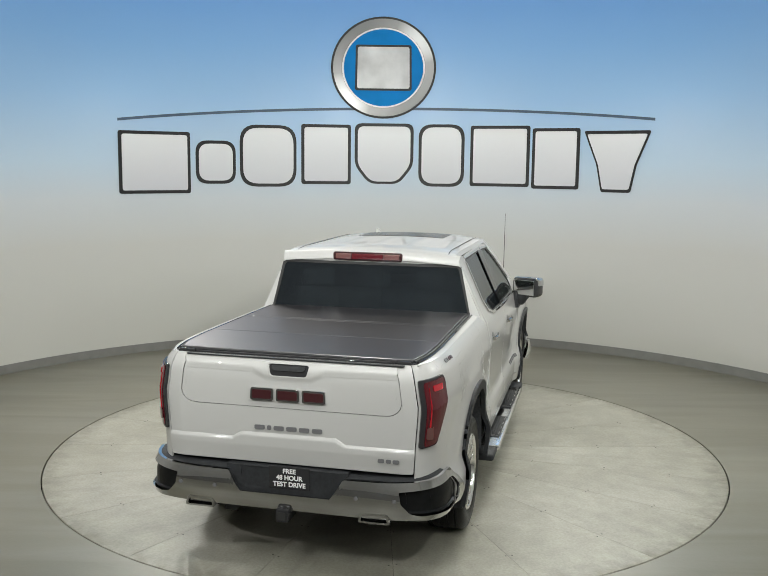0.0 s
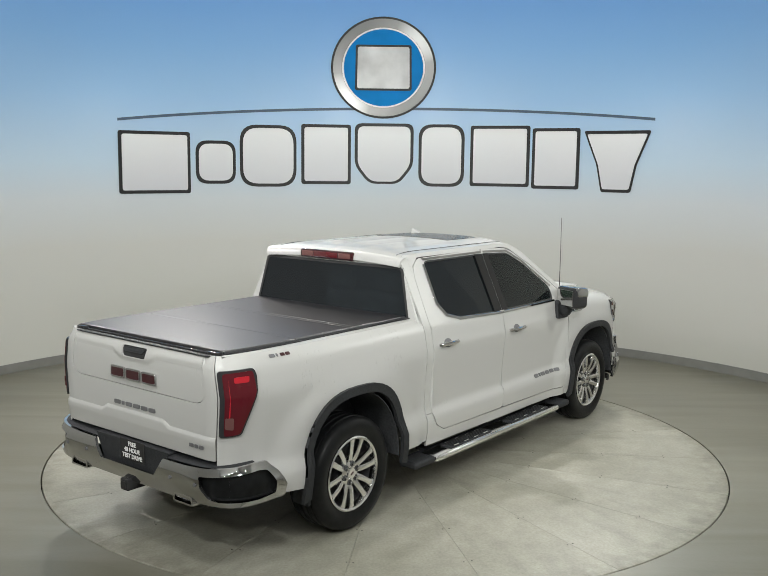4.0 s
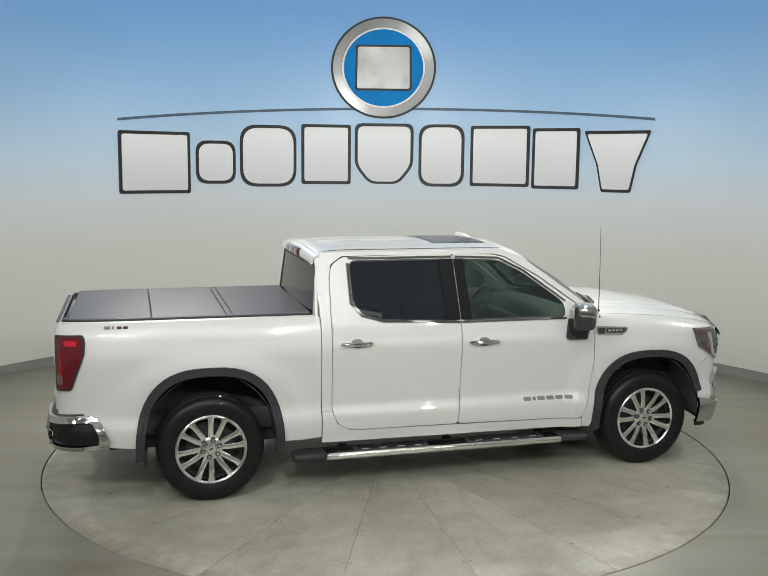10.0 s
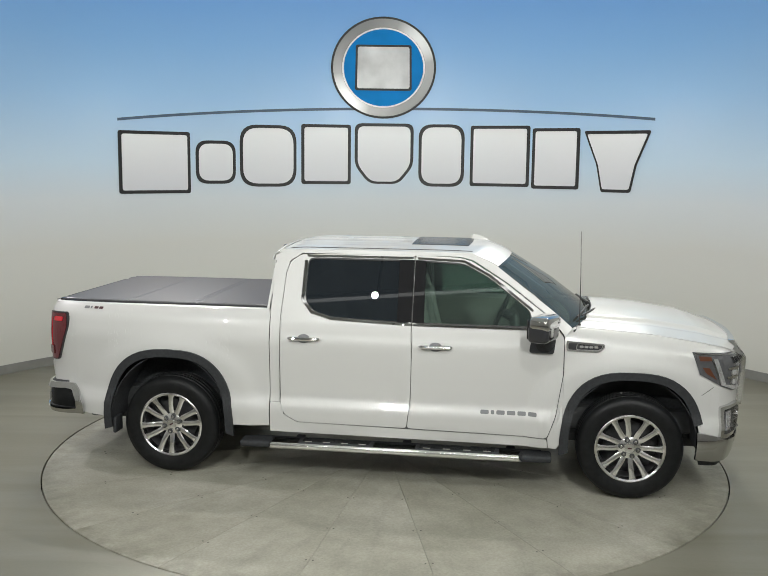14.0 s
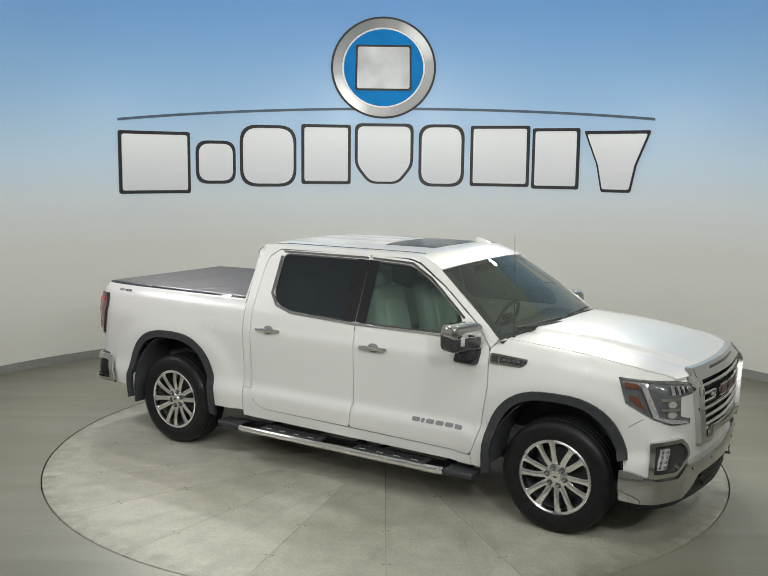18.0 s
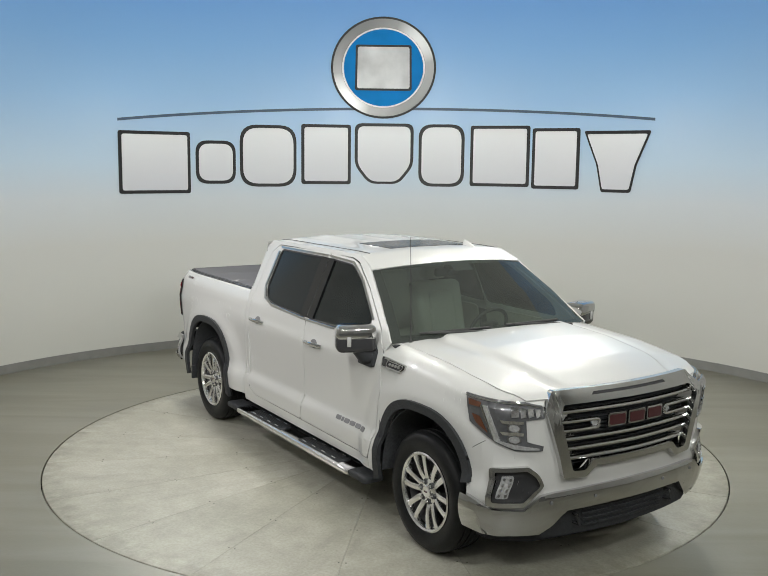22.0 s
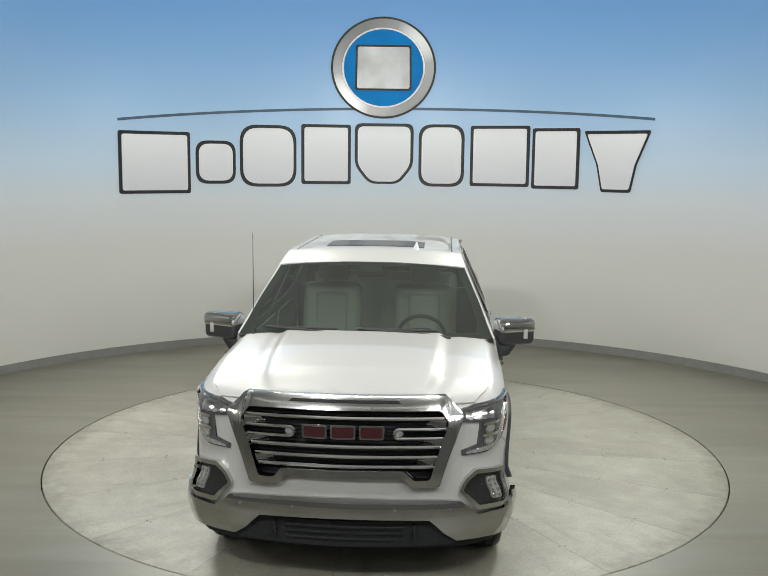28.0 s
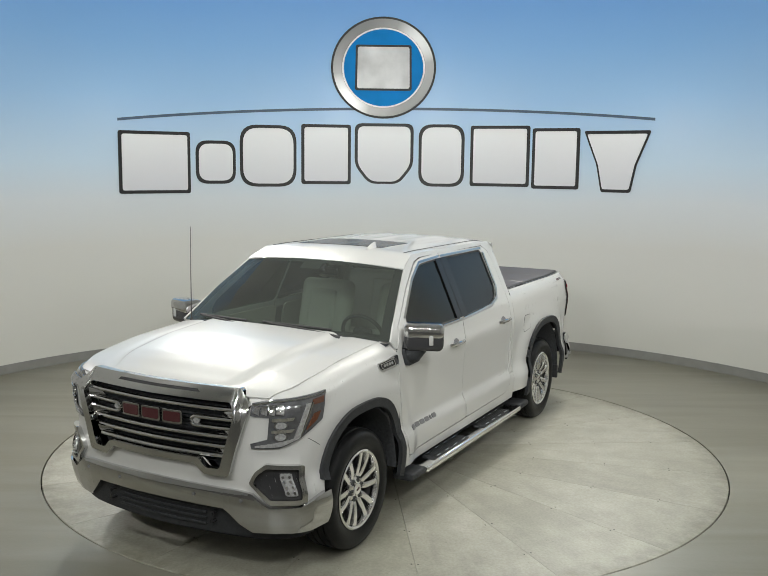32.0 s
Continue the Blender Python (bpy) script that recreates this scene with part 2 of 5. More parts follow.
def wall_material():
    """Matt wall, grey beige below, with a painted sky that fades in above two metres."""
    m = mat("painted_wall", (0.5, 0.5, 0.5), 0.62, coat=0.25)
    nt = m.node_tree
    b = nt.nodes["Principled BSDF"]
    tc = nt.nodes.new("ShaderNodeTexCoord")
    sp = nt.nodes.new("ShaderNodeSeparateXYZ")
    nt.links.new(tc.outputs["Object"], sp.inputs[0])
    mr = nt.nodes.new("ShaderNodeMapRange")
    mr.inputs["From Min"].default_value, mr.inputs["From Max"].default_value = 0.0, 6.0
    nt.links.new(sp.outputs["Z"], mr.inputs["Value"])
    n = nt.nodes.new("ShaderNodeTexNoise")
    n.inputs["Scale"].default_value = 0.35
    n.inputs["Detail"].default_value = 5
    nt.links.new(tc.outputs["Object"], n.inputs["Vector"])
    add = nt.nodes.new("ShaderNodeMath")
    add.operation = "MULTIPLY_ADD"
    nt.links.new(n.outputs["Fac"], add.inputs[0])
    add.inputs[1].default_value = 0.042
    nt.links.new(mr.outputs[0], add.inputs[2])
    r = nt.nodes.new("ShaderNodeValToRGB")
    # last stop greys the unseen top, so that less blue is reflected
    stops = [(0.0, (0.58, 0.572, 0.525)), (0.30, (0.625, 0.622, 0.592)), (0.42, (0.66, 0.70, 0.735)), (0.52, (0.575, 0.72, 0.86)), (0.70, (0.385, 0.625, 0.93)), (0.84, (0.28, 0.545, 0.94)), (0.975, (0.21, 0.475, 0.94)), (1.02, (0.20, 0.46, 0.94)), (1.03, (0.55, 0.55, 0.53))]
    el = r.color_ramp.elements
    while len(el) < len(stops):
        el.new(0.5)
    for e, (p, c) in zip(el, stops):
        e.position, e.color = p * 5 / 6 + 0.021, (*c, 1)
    nt.links.new(add.outputs[0], r.inputs["Fac"])
    # sky greyed at the wall's two unseen ends to keep blue out of reflections
    edge = nt.nodes.new("ShaderNodeMapRange")
    edge.inputs["From Min"].default_value, edge.inputs["From Max"].default_value = 2.30, 2.62
    nt.links.new(sp.outputs["Y"], edge.inputs["Value"])
    mx = nt.nodes.new("ShaderNodeMixRGB")
    mx.inputs[1].default_value = (0.55, 0.545, 0.51, 1)
    nt.links.new(edge.outputs[0], mx.inputs[0])
    nt.links.new(r.outputs["Color"], mx.inputs[2])
    nt.links.new(mx.outputs[0], b.inputs["Base Color"])
    b.inputs["Coat Roughness"].default_value = 0.22
    return m


def concrete(name, color, rough, cracks=False):
    m = mat(name, color, rough)
    nt = m.node_tree
    b = nt.nodes["Principled BSDF"]
    tc = nt.nodes.new("ShaderNodeTexCoord")
    big = nt.nodes.new("ShaderNodeTexNoise")
    big.inputs["Scale"].default_value, big.inputs["Detail"].default_value = 0.9, 8
    fine = nt.nodes.new("ShaderNodeTexNoise")
    fine.inputs["Scale"].default_value, fine.inputs["Detail"].default_value = 35, 6
    for n in (big, fine):
        nt.links.new(tc.outputs["Object"], n.inputs["Vector"])
    mixn = nt.nodes.new("ShaderNodeMath")
    mixn.operation = "MULTIPLY_ADD"
    nt.links.new(fine.outputs["Fac"], mixn.inputs[0])
    mixn.inputs[1].default_value = 0.35 if cracks else 0.15
    nt.links.new(big.outputs["Fac"], mixn.inputs[2])
    r = nt.nodes.new("ShaderNodeValToRGB")
    k = 0.14 if cracks else 0.12
    r.color_ramp.elements[0].position, r.color_ramp.elements[1].position = 0.42, 0.85
    r.color_ramp.elements[0].color = (*[c * (1 - k) for c in color], 1)
    r.color_ramp.elements[1].color = (*[c * (1 + k) for c in color], 1)
    nt.links.new(mixn.outputs[0], r.inputs["Fac"])
    # long faint wipe marks
    mp = nt.nodes.new("ShaderNodeMapping")
    mp.inputs["Rotation"].default_value, mp.inputs["Scale"].default_value = (0, 0, 0.5), (0.5, 3.2, 1)
    nt.links.new(tc.outputs["Object"], mp.inputs["Vector"])
    wipe = nt.nodes.new("ShaderNodeTexNoise")
    wipe.inputs["Scale"].default_value, wipe.inputs["Detail"].default_value, wipe.inputs["Distortion"].default_value = 0.9, 6, 0.8
    nt.links.new(mp.outputs[0], wipe.inputs["Vector"])
    r2 = nt.nodes.new("ShaderNodeValToRGB")
    r2.color_ramp.elements[0].position, r2.color_ramp.elements[1].position = 0.38, 0.66
    r2.color_ramp.elements[0].color, r2.color_ramp.elements[1].color = (0.86, 0.85, 0.80, 1), (1.06, 1.06, 1.06, 1)
    nt.links.new(wipe.outputs["Fac"], r2.inputs["Fac"])
    mx = nt.nodes.new("ShaderNodeMixRGB")
    mx.blend_type = "MULTIPLY"
    mx.inputs[0].default_value = 1.0
    nt.links.new(r.outputs["Color"], mx.inputs[1])
    nt.links.new(r2.outputs["Color"], mx.inputs[2])
    nt.links.new(mx.outputs[0], b.inputs["Base Color"])
    q = nt.nodes.new("ShaderNodeMapRange")
    q.inputs["To Min"].default_value, q.inputs["To Max"].default_value = rough - 0.08, rough + 0.1
    nt.links.new(big.outputs["Fac"], q.inputs["Value"])
    nt.links.new(q.outputs[0], b.inputs["Roughness"])
    u = nt.nodes.new("ShaderNodeBump")
    u.inputs["Strength"].default_value, u.inputs["Distance"].default_value = 0.25, 0.002
    nt.links.new(fine.outputs["Fac"], u.inputs["Height"])
    nt.links.new(u.outputs["Normal"], b.inputs["Normal"])
    return m


WALLPAINT = wall_material()
PLAINWALL = mat("plain_grey_wall", (0.46, 0.455, 0.435), 0.8, noise_amt=0.05, scale=2)
CEILPAINT = mat("ceiling_paint", (0.75, 0.75, 0.73), 0.9, noise_amt=0.05, scale=3)
BASEGREY = mat("grey_vinyl_base", (0.215, 0.212, 0.20), 0.55, noise_amt=0.06, scale=8)
FLOORMAT = concrete("sealed_floor", (0.190, 0.184, 0.150), 0.36)
DARKSHEET = mat("unseen_dark_floor", (0.13, 0.128, 0.12), 0.95, noise_amt=0.2, scale=80, bump=0.5, bump_scale=500)
GAPMAT = mat("dark_gap", (0.02, 0.02, 0.02), 0.9)


def build_room():
    # floor with the round hole of the turntable
    n = 160
    bm = bmesh.new()
    radii = [TABLE_R + 0.004, 3.3, 4.0, 5.0, 6.5, 9.0, 12.6]
    rings = [[bm.verts.new((r * math.cos(2 * math.pi * k / n), r * math.sin(2 * math.pi * k / n), 0)) for k in range(n)] for r in radii]
    lip = [bm.verts.new((radii[0] * math.cos(2 * math.pi * k / n), radii[0] * math.sin(2 * math.pi * k / n), -0.08)) for k in range(n)]
    for a, b in zip([lip] + rings, rings):
        for k in range(n):
            bm.faces.new((a[k - 1], a[k], b[k], b[k - 1]))
    tagged(part("floor", bm, FLOORMAT, smooth=30), "smooth beige sealed concrete floor round the turntable", "floor", kind="structure")
    # unseen dark sheet added behind the bay to darken the chrome's reflections
    tagged(part("carpet", box(0, -8.0, 0.003, 10.4, 6.8, 0.008), DARKSHEET), "unseen dark floor sheet, added to darken what the chrome reflects", "carpet", kind="structure")
    bm = bmesh.new()
    bmesh.ops.create_circle(bm, cap_ends=True, segments=96, radius=3.2)
    bmesh.ops.translate(bm, vec=(0, 0, -0.08), verts=bm.verts)
    tagged(part("turntable_pit", bm, GAPMAT), "dark pit floor under the turntable's edge", "pit", kind="structure")
    # curved wall and the straight walls that close the hall
    half = radians(72) * WALL_R
    poly = [(-half, 0), (half, 0), (half, CEIL), (-half, CEIL)]
    tagged(part("wall_curved", plate([poly], wall_surf, -0.12, 0.12, 0.5), WALLPAINT), "tall curved wall, grey below and painted as a blue sky above", "wall", kind="structure")
    base = [(-half, 0), (half, 0), (half, 0.112), (-half, 0.112)]
    tagged(part("baseboard", plate([base], wall_surf, 0.012, 0.12, 0.2, 0.001), BASEGREY), "low grey vinyl baseboard along the curved wall", "baseboard", kind="structure")
    xe, ye = wall_surf(half, 0, 0).x, wall_surf(half, 0, 0).y
    for name, cx, cy, sx, sy in (("wall_east", xe + 0.06, (ye - 11.5) / 2, 0.12, 11.5 + ye), ("wall_west", -xe - 0.06, (ye - 11.5) / 2, 0.12, 11.5 + ye), ("wall_south", 0, -11.56, 2 * xe, 0.12)):
        tagged(part(name, box(cx, cy, CEIL / 2, sx, sy, CEIL), PLAINWALL), "plain grey hall wall", "wall", kind="structure")
    tagged(part("ceiling", box(0, -3.0, CEIL + 0.06, 13.0, 18.0, 0.12), CEILPAINT), "plain pale hall ceiling", "ceiling", kind="structure")


def slab_material():
    """Scuffed pale concrete of the turntable's wedges, with grime towards the rim."""
    m = mat("turntable_concrete", (0.31, 0.30, 0.268), 0.40)
    nt = m.node_tree
    b = nt.nodes["Principled BSDF"]
    tc, oi = nt.nodes.new("ShaderNodeTexCoord"), nt.nodes.new("ShaderNodeObjectInfo")
    sh = nt.nodes.new("ShaderNodeVectorMath")
    sh.operation = "MULTIPLY_ADD"
    comb = nt.nodes.new("ShaderNodeCombineXYZ")
    for i in range(3):
        nt.links.new(oi.outputs["Random"], comb.inputs[i])
    nt.links.new(comb.outputs[0], sh.inputs[0])
    sh.inputs[1].default_value = (31, 17, 23)
    nt.links.new(tc.outputs["Object"], sh.inputs[2])

    def nz(scale, detail, stretch=None):
        n = nt.nodes.new("ShaderNodeTexNoise")
        n.inputs["Scale"].default_value, n.inputs["Detail"].default_value = scale, detail
        src = sh.outputs[0]
        if stretch:
            mp = nt.nodes.new("ShaderNodeMapping")
            mp.inputs["Scale"].default_value = stretch
            nt.links.new(src, mp.inputs["Vector"])
            src = mp.outputs[0]
        nt.links.new(src, n.inputs["Vector"])
        return n.outputs["Fac"]

    def ramp(fac, p0, p1, c0, c1):
        r = nt.nodes.new("ShaderNodeValToRGB")
        r.color_ramp.elements[0].position, r.color_ramp.elements[1].position = p0, p1
        r.color_ramp.elements[0].color, r.color_ramp.elements[1].color = (*c0, 1), (*c1, 1)
        nt.links.new(fac, r.inputs["Fac"])
        return r.outputs["Color"]

    def mul(x, y, f=1.0):
        k = nt.nodes.new("ShaderNodeMixRGB")
        k.blend_type = "MULTIPLY"
        k.inputs[0].default_value = f
        nt.links.new(x, k.inputs[1])
        nt.links.new(y, k.inputs[2])
        return k.outputs[0]

    big, mid, fine = nz(0.9, 8), nz(5.0, 8), nz(55, 5)
    col = ramp(big, 0.32, 0.68, (0.280, 0.272, 0.226), (0.368, 0.358, 0.309))
    col = mul(col, ramp(mid, 0.35, 0.7, (0.84, 0.84, 0.81), (1.08, 1.08, 1.08)))
    col = mul(col, ramp(fine, 0.3, 0.75, (0.86, 0.86, 0.84), (1.10, 1.10, 1.10)))
    scuff = nz(2.2, 5, (0.6, 3.5, 1))
    col = mul(col, ramp(scuff, 0.56, 0.72, (1, 1, 1), (0.87, 0.87, 0.87)))
    spots = nz(38, 2)
    col = mul(col, ramp(spots, 0.73, 0.78, (1, 1, 1), (0.72, 0.71, 0.68)))
    ln = nt.nodes.new("ShaderNodeVectorMath")
    ln.operation = "LENGTH"
    nt.links.new(tc.outputs["Object"], ln.inputs[0])
    mr = nt.nodes.new("ShaderNodeMapRange")
    mr.inputs["From Min"].default_value, mr.inputs["From Max"].default_value = 2.62, 3.0
    nt.links.new(ln.outputs["Value"], mr.inputs["Value"])
    g = nt.nodes.new("ShaderNodeMath")
    g.operation = "MULTIPLY"
    nt.links.new(mr.outputs[0], g.inputs[0])
    nt.links.new(nz(9, 8), g.inputs[1])
    col = mul(col, ramp(g.outputs[0], 0.22, 0.62, (1, 1, 1), (0.62, 0.61, 0.58)))
    nt.links.new(col, b.inputs["Base Color"])
    q = nt.nodes.new("ShaderNodeMapRange")
    q.inputs["To Min"].default_value, q.inputs["To Max"].default_value = 0.30, 0.55
    nt.links.new(mid, q.inputs["Value"])
    nt.links.new(q.outputs[0], b.inputs["Roughness"])
    u = nt.nodes.new("ShaderNodeBump")
    u.inputs["Strength"].default_value, u.inputs["Distance"].default_value = 0.35, 0.003
    nt.links.new(mid, u.inputs["Height"])
    nt.links.new(u.outputs["Normal"], b.inputs["Normal"])
    return m


TABLEMAT = slab_material()
BOLT = mat("dull_steel_bolt", (0.15, 0.145, 0.125), 0.6, metal=0.6, noise_amt=0.3, scale=60)


def build_turntable():
    table = tagged(empty("turntable"), "round rotating turntable of scuffed concrete wedges, flush with the floor", "turntable")
    n = 120
    bm = lathe([(0.0005, -0.012), (TABLE_R - 0.009, -0.012), (TABLE_R - 0.009, -0.07), (0.0005, -0.07)], n, "z")
    part("deck", bm, GAPMAT, table)
    # twenty wedges with open joints
    gap, turn, k = 0.0012, math.pi / 10, 8
    bm = bmesh.new()
    radii = [0.05, 0.5, 1.0, 1.5, 2.0, 2.5, TABLE_R - 0.012, TABLE_R - 0.0065]
    rows = []
    for i, r in enumerate(radii):
        g = gap / r
        z = -0.004 if i == len(radii) - 1 else 0.0
        rows.append([bm.verts.new((r * math.cos(a), r * math.sin(a), z)) for a in [g + (turn - 2 * g) * j / k for j in range(k + 1)]])
    foot = [[bm.verts.new(v.co - Vector((0, 0, 0.011 + v.co.z))) for v in (row[0], row[-1])] for row in rows]
    for i in range(len(rows) - 1):
        for j in range(k):
            bm.faces.new((rows[i][j], rows[i + 1][j], rows[i + 1][j + 1], rows[i][j + 1]))
        bm.faces.new((rows[i][0], foot[i][0], foot[i + 1][0], rows[i + 1][0]))
        bm.faces.new((rows[i][-1], rows[i + 1][-1], foot[i + 1][1], foot[i][1]))
    rim = [bm.verts.new(v.co - Vector((0, 0, 0.05))) for v in rows[-1]]
    for j in range(k):
        bm.faces.new((rows[-1][j], rim[j], rim[j + 1], rows[-1][j + 1]))
    slab = part("slab", bm, TABLEMAT, table)
    bolt = part("bolt", lathe([(0.0005, 0.0), (0.0065, 0.0), (0.006, 0.0015), (0.0005, 0.002)], 10, "z"), BOLT, table)
    bolt.matrix_basis = pose(1.36 * math.cos(radians(-38.8)), 1.36 * math.sin(radians(-38.8)), 0)
    rng = random.Random(3)
    for i in range(20):
        a = -39.5 + 18 * i
        if i:
            ob = new("slab", slab.data)
            ob.parent, ob.matrix_basis = table, pose(0, 0, 0, 0, 0, a)
        else:
            slab.matrix_basis = pose(0, 0, 0, 0, 0, a)
        for r in (1.36, 1.98, 2.52):
            for d in (-0.024, 0.024):
                if (i, r, d) == (0, 1.36, 0.024):
                    continue
                t = radians(a) + d / r
                ob = new("bolt", bolt.data)
                ob.parent, ob.matrix_basis = table, pose((r + rng.uniform(-0.02, 0.02)) * math.cos(t), r * math.sin(t), 0)
    return table


SIGNWHITE = mat("white_sign_face", (0.88, 0.88, 0.90), 0.45)
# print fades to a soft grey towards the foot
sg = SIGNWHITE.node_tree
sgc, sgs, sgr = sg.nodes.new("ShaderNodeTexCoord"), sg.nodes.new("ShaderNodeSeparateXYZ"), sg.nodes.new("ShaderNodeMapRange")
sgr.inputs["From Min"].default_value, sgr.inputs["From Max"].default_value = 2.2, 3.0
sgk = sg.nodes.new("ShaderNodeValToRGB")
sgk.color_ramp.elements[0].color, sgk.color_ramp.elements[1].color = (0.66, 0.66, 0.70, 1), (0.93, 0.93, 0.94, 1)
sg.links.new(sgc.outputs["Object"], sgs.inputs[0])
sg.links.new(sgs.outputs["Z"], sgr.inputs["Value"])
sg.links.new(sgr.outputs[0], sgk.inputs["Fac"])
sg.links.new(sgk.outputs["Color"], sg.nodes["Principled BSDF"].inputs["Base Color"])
SIGNBLACK = mat("black_sign_edge", (0.012, 0.012, 0.013), 0.5)
SIGNBLUE = mat("blue_sign_face", (0.006, 0.25, 0.66), 0.6, spec=0.15, noise_amt=0.12, scale=2)
SIGNSILVER = mat("silver_sign_ring", (0.42, 0.415, 0.415), 0.35, metal=0.2, noise_amt=0.3, scale=3)
sr = SIGNSILVER.node_tree
src, srs = sr.nodes.new("ShaderNodeTexCoord"), sr.nodes.new("ShaderNodeSeparateXYZ")
sr.links.new(src.outputs["Object"], srs.inputs[0])
srx, srz, sra, srw, srv = (sr.nodes.new("ShaderNodeMath") for _ in range(5))
srx.operation, srz.operation, sra.operation, srw.operation, srv.operation = "ADD", "SUBTRACT", "ARCTAN2", "MULTIPLY_ADD", "SINE"
srx.inputs[1].default_value, srz.inputs[1].default_value = 0.085, 3.955
sr.links.new(srs.outputs["X"], srx.inputs[0])
sr.links.new(srs.outputs["Z"], srz.inputs[0])
sr.links.new(srz.outputs[0], sra.inputs[0])
sr.links.new(srx.outputs[0], sra.inputs[1])
srw.inputs[1].default_value, srw.inputs[2].default_value = 2.0, 0.2
sr.links.new(sra.outputs[0], srw.inputs[0])
sr.links.new(srw.outputs[0], srv.inputs[0])
srm, srk = sr.nodes.new("ShaderNodeMapRange"), sr.nodes.new("ShaderNodeValToRGB")
srm.inputs["From Min"].default_value = -1.0
srk.color_ramp.elements[0].color, srk.color_ramp.elements[1].color = (0.20, 0.20, 0.20, 1), (0.80, 0.80, 0.80, 1)
srk.color_ramp.elements.new(0.72).color = (0.34, 0.335, 0.335, 1)
sr.links.new(srv.outputs[0], srm.inputs["Value"])
sr.links.new(srm.outputs[0], srk.inputs["Fac"])
sr.links.new(srk.outputs["Color"], sr.nodes["Principled BSDF"].inputs["Base Color"])
SIGNPLATE = mat("brushed_silver_sign_block", (0.58, 0.575, 0.575), 0.4, metal=0.1, noise_amt=0.35, scale=1.6)
SIGNLINE = mat("slate_sign_line", (0.075, 0.12, 0.19), 0.5)


def oval(cx, cz, rx, rz, n=40, t0=0.0, t1=360.0):
    return [(cx + rx * math.cos(radians(t0 + (t1 - t0) * k / n)), cz + rz * math.sin(radians(t0 + (t1 - t0) * k / n))) for k in range(n)]


def grow(poly, d):
    """The outline pushed out by d from its middle."""
    cx, cz = sum(p[0] for p in poly) / len(poly), sum(p[1] for p in poly) / len(poly)
    rx, rz = max(abs(p[0] - cx) for p in poly), max(abs(p[1] - cz) for p in poly)
    return [(cx + (p[0] - cx) * (rx + d) / rx, cz + (p[1] - cz) * (rz + d) / rz) for p in poly]


def build_sign():
    # plain blocks in the places of the sign's characters: from, to, foot, head, outline
    blocks = [(-3.84, -2.88, 2.185, 2.975, "slab"), (-2.76, -2.235, 2.315, 2.868, "round"), (-2.13, -1.36, 2.275, 3.10, "round"), (-1.245, -0.57, 2.315, 3.125, "slab"), (-0.47, 0.34, 2.32, 3.15, "bowl"),
              (0.46, 1.08, 2.295, 3.143, "round"), (1.21, 2.02, 2.31, 3.125, "slab"), (2.10, 2.73, 2.29, 3.088, "slab"), (2.83, 3.72, 2.26, 3.047, "taper")]
    for a0, a1, z0, z1, kind in blocks:
        w = a1 - a0
        if kind == "slab":
            p = rounded([(a0, z0), (a1, z0), (a1, z1), (a0, z1)], 0.03, 2)
        elif kind == "round":
            p = rounded([(a0, z0), (a1, z0), (a1, z1), (a0, z1)], 0.30 * w, 6)
        elif kind == "bowl":
            p = rounded([(a0, z0 + 0.25), (a0 + 0.2, z0), (a1 - 0.2, z0), (a1, z0 + 0.25), (a1, z1), (a0, z1)], 0.1, 4)
        else:
            p = rounded([(a0 + 0.28 * w, z0), (a1 - 0.28 * w, z0), (a1 - 0.2 * w, z0 + 0.35), (a1, z1), (a0, z1), (a0 + 0.2 * w, z0 + 0.35)], 0.03, 2)
        ob = tagged(empty("sign_block"), "white wall-mounted sign block with a thick black edge", "sign", group="blocks of the wall sign")
        part("backing", plate([grow(p, 0.022)], wall_surf, 0.012, 0.1, 1, 0.004), SIGNBLACK, ob)
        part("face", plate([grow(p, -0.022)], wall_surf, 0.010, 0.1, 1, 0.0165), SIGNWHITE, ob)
    line = tagged(empty("sign_line"), "thin slate-blue arched line on the wall behind the emblem", "sign")
    zc = lambda a: 3.382 - 0.0142 * (a - 0.3) ** 2
    pts = [-3.86 + 7.64 * k / 40 for k in range(41)]
    part("strip", plate([[(a, zc(a) - 0.018) for a in pts] + [(a, zc(a) + 0.018) for a in reversed(pts)]], wall_surf, 0.004, 0.2, 1, 0.003), SIGNLINE, line)
    em = tagged(empty("sign_emblem"), "round blue wall emblem with a silver ring and block", "sign")
    c = (-0.085, 3.955)
    part("rim", plate([oval(*c, 0.755, 0.715, 72)], wall_surf, 0.012, 0.05, 2, 0.009), SIGNBLACK, em)
    part("ring", plate([oval(*c, 0.725, 0.685, 72), oval(*c, 0.60, 0.565, 72)], wall_surf, 0.012, 0.05, 2, 0.022), SIGNSILVER, em)
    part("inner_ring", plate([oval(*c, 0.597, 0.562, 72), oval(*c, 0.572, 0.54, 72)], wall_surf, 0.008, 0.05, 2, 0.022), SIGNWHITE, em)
    part("disc", plate([oval(*c, 0.570, 0.538, 72)], wall_surf, 0.006, 0.05, 2, 0.022), SIGNBLUE, em)
    blk = rounded([(c[0] - 0.41, c[1] - 0.32), (c[0] + 0.41, c[1] - 0.32), (c[0] + 0.40, c[1] + 0.32), (c[0] - 0.40, c[1] + 0.32)], 0.03, 2)
    part("block_edge", plate([blk], wall_surf, 0.008, 0.1, 2, 0.030), SIGNBLACK, em)
    part("block", plate([grow(blk, -0.03)], wall_surf, 0.008, 0.1, 2, 0.040), SIGNPLATE, em)


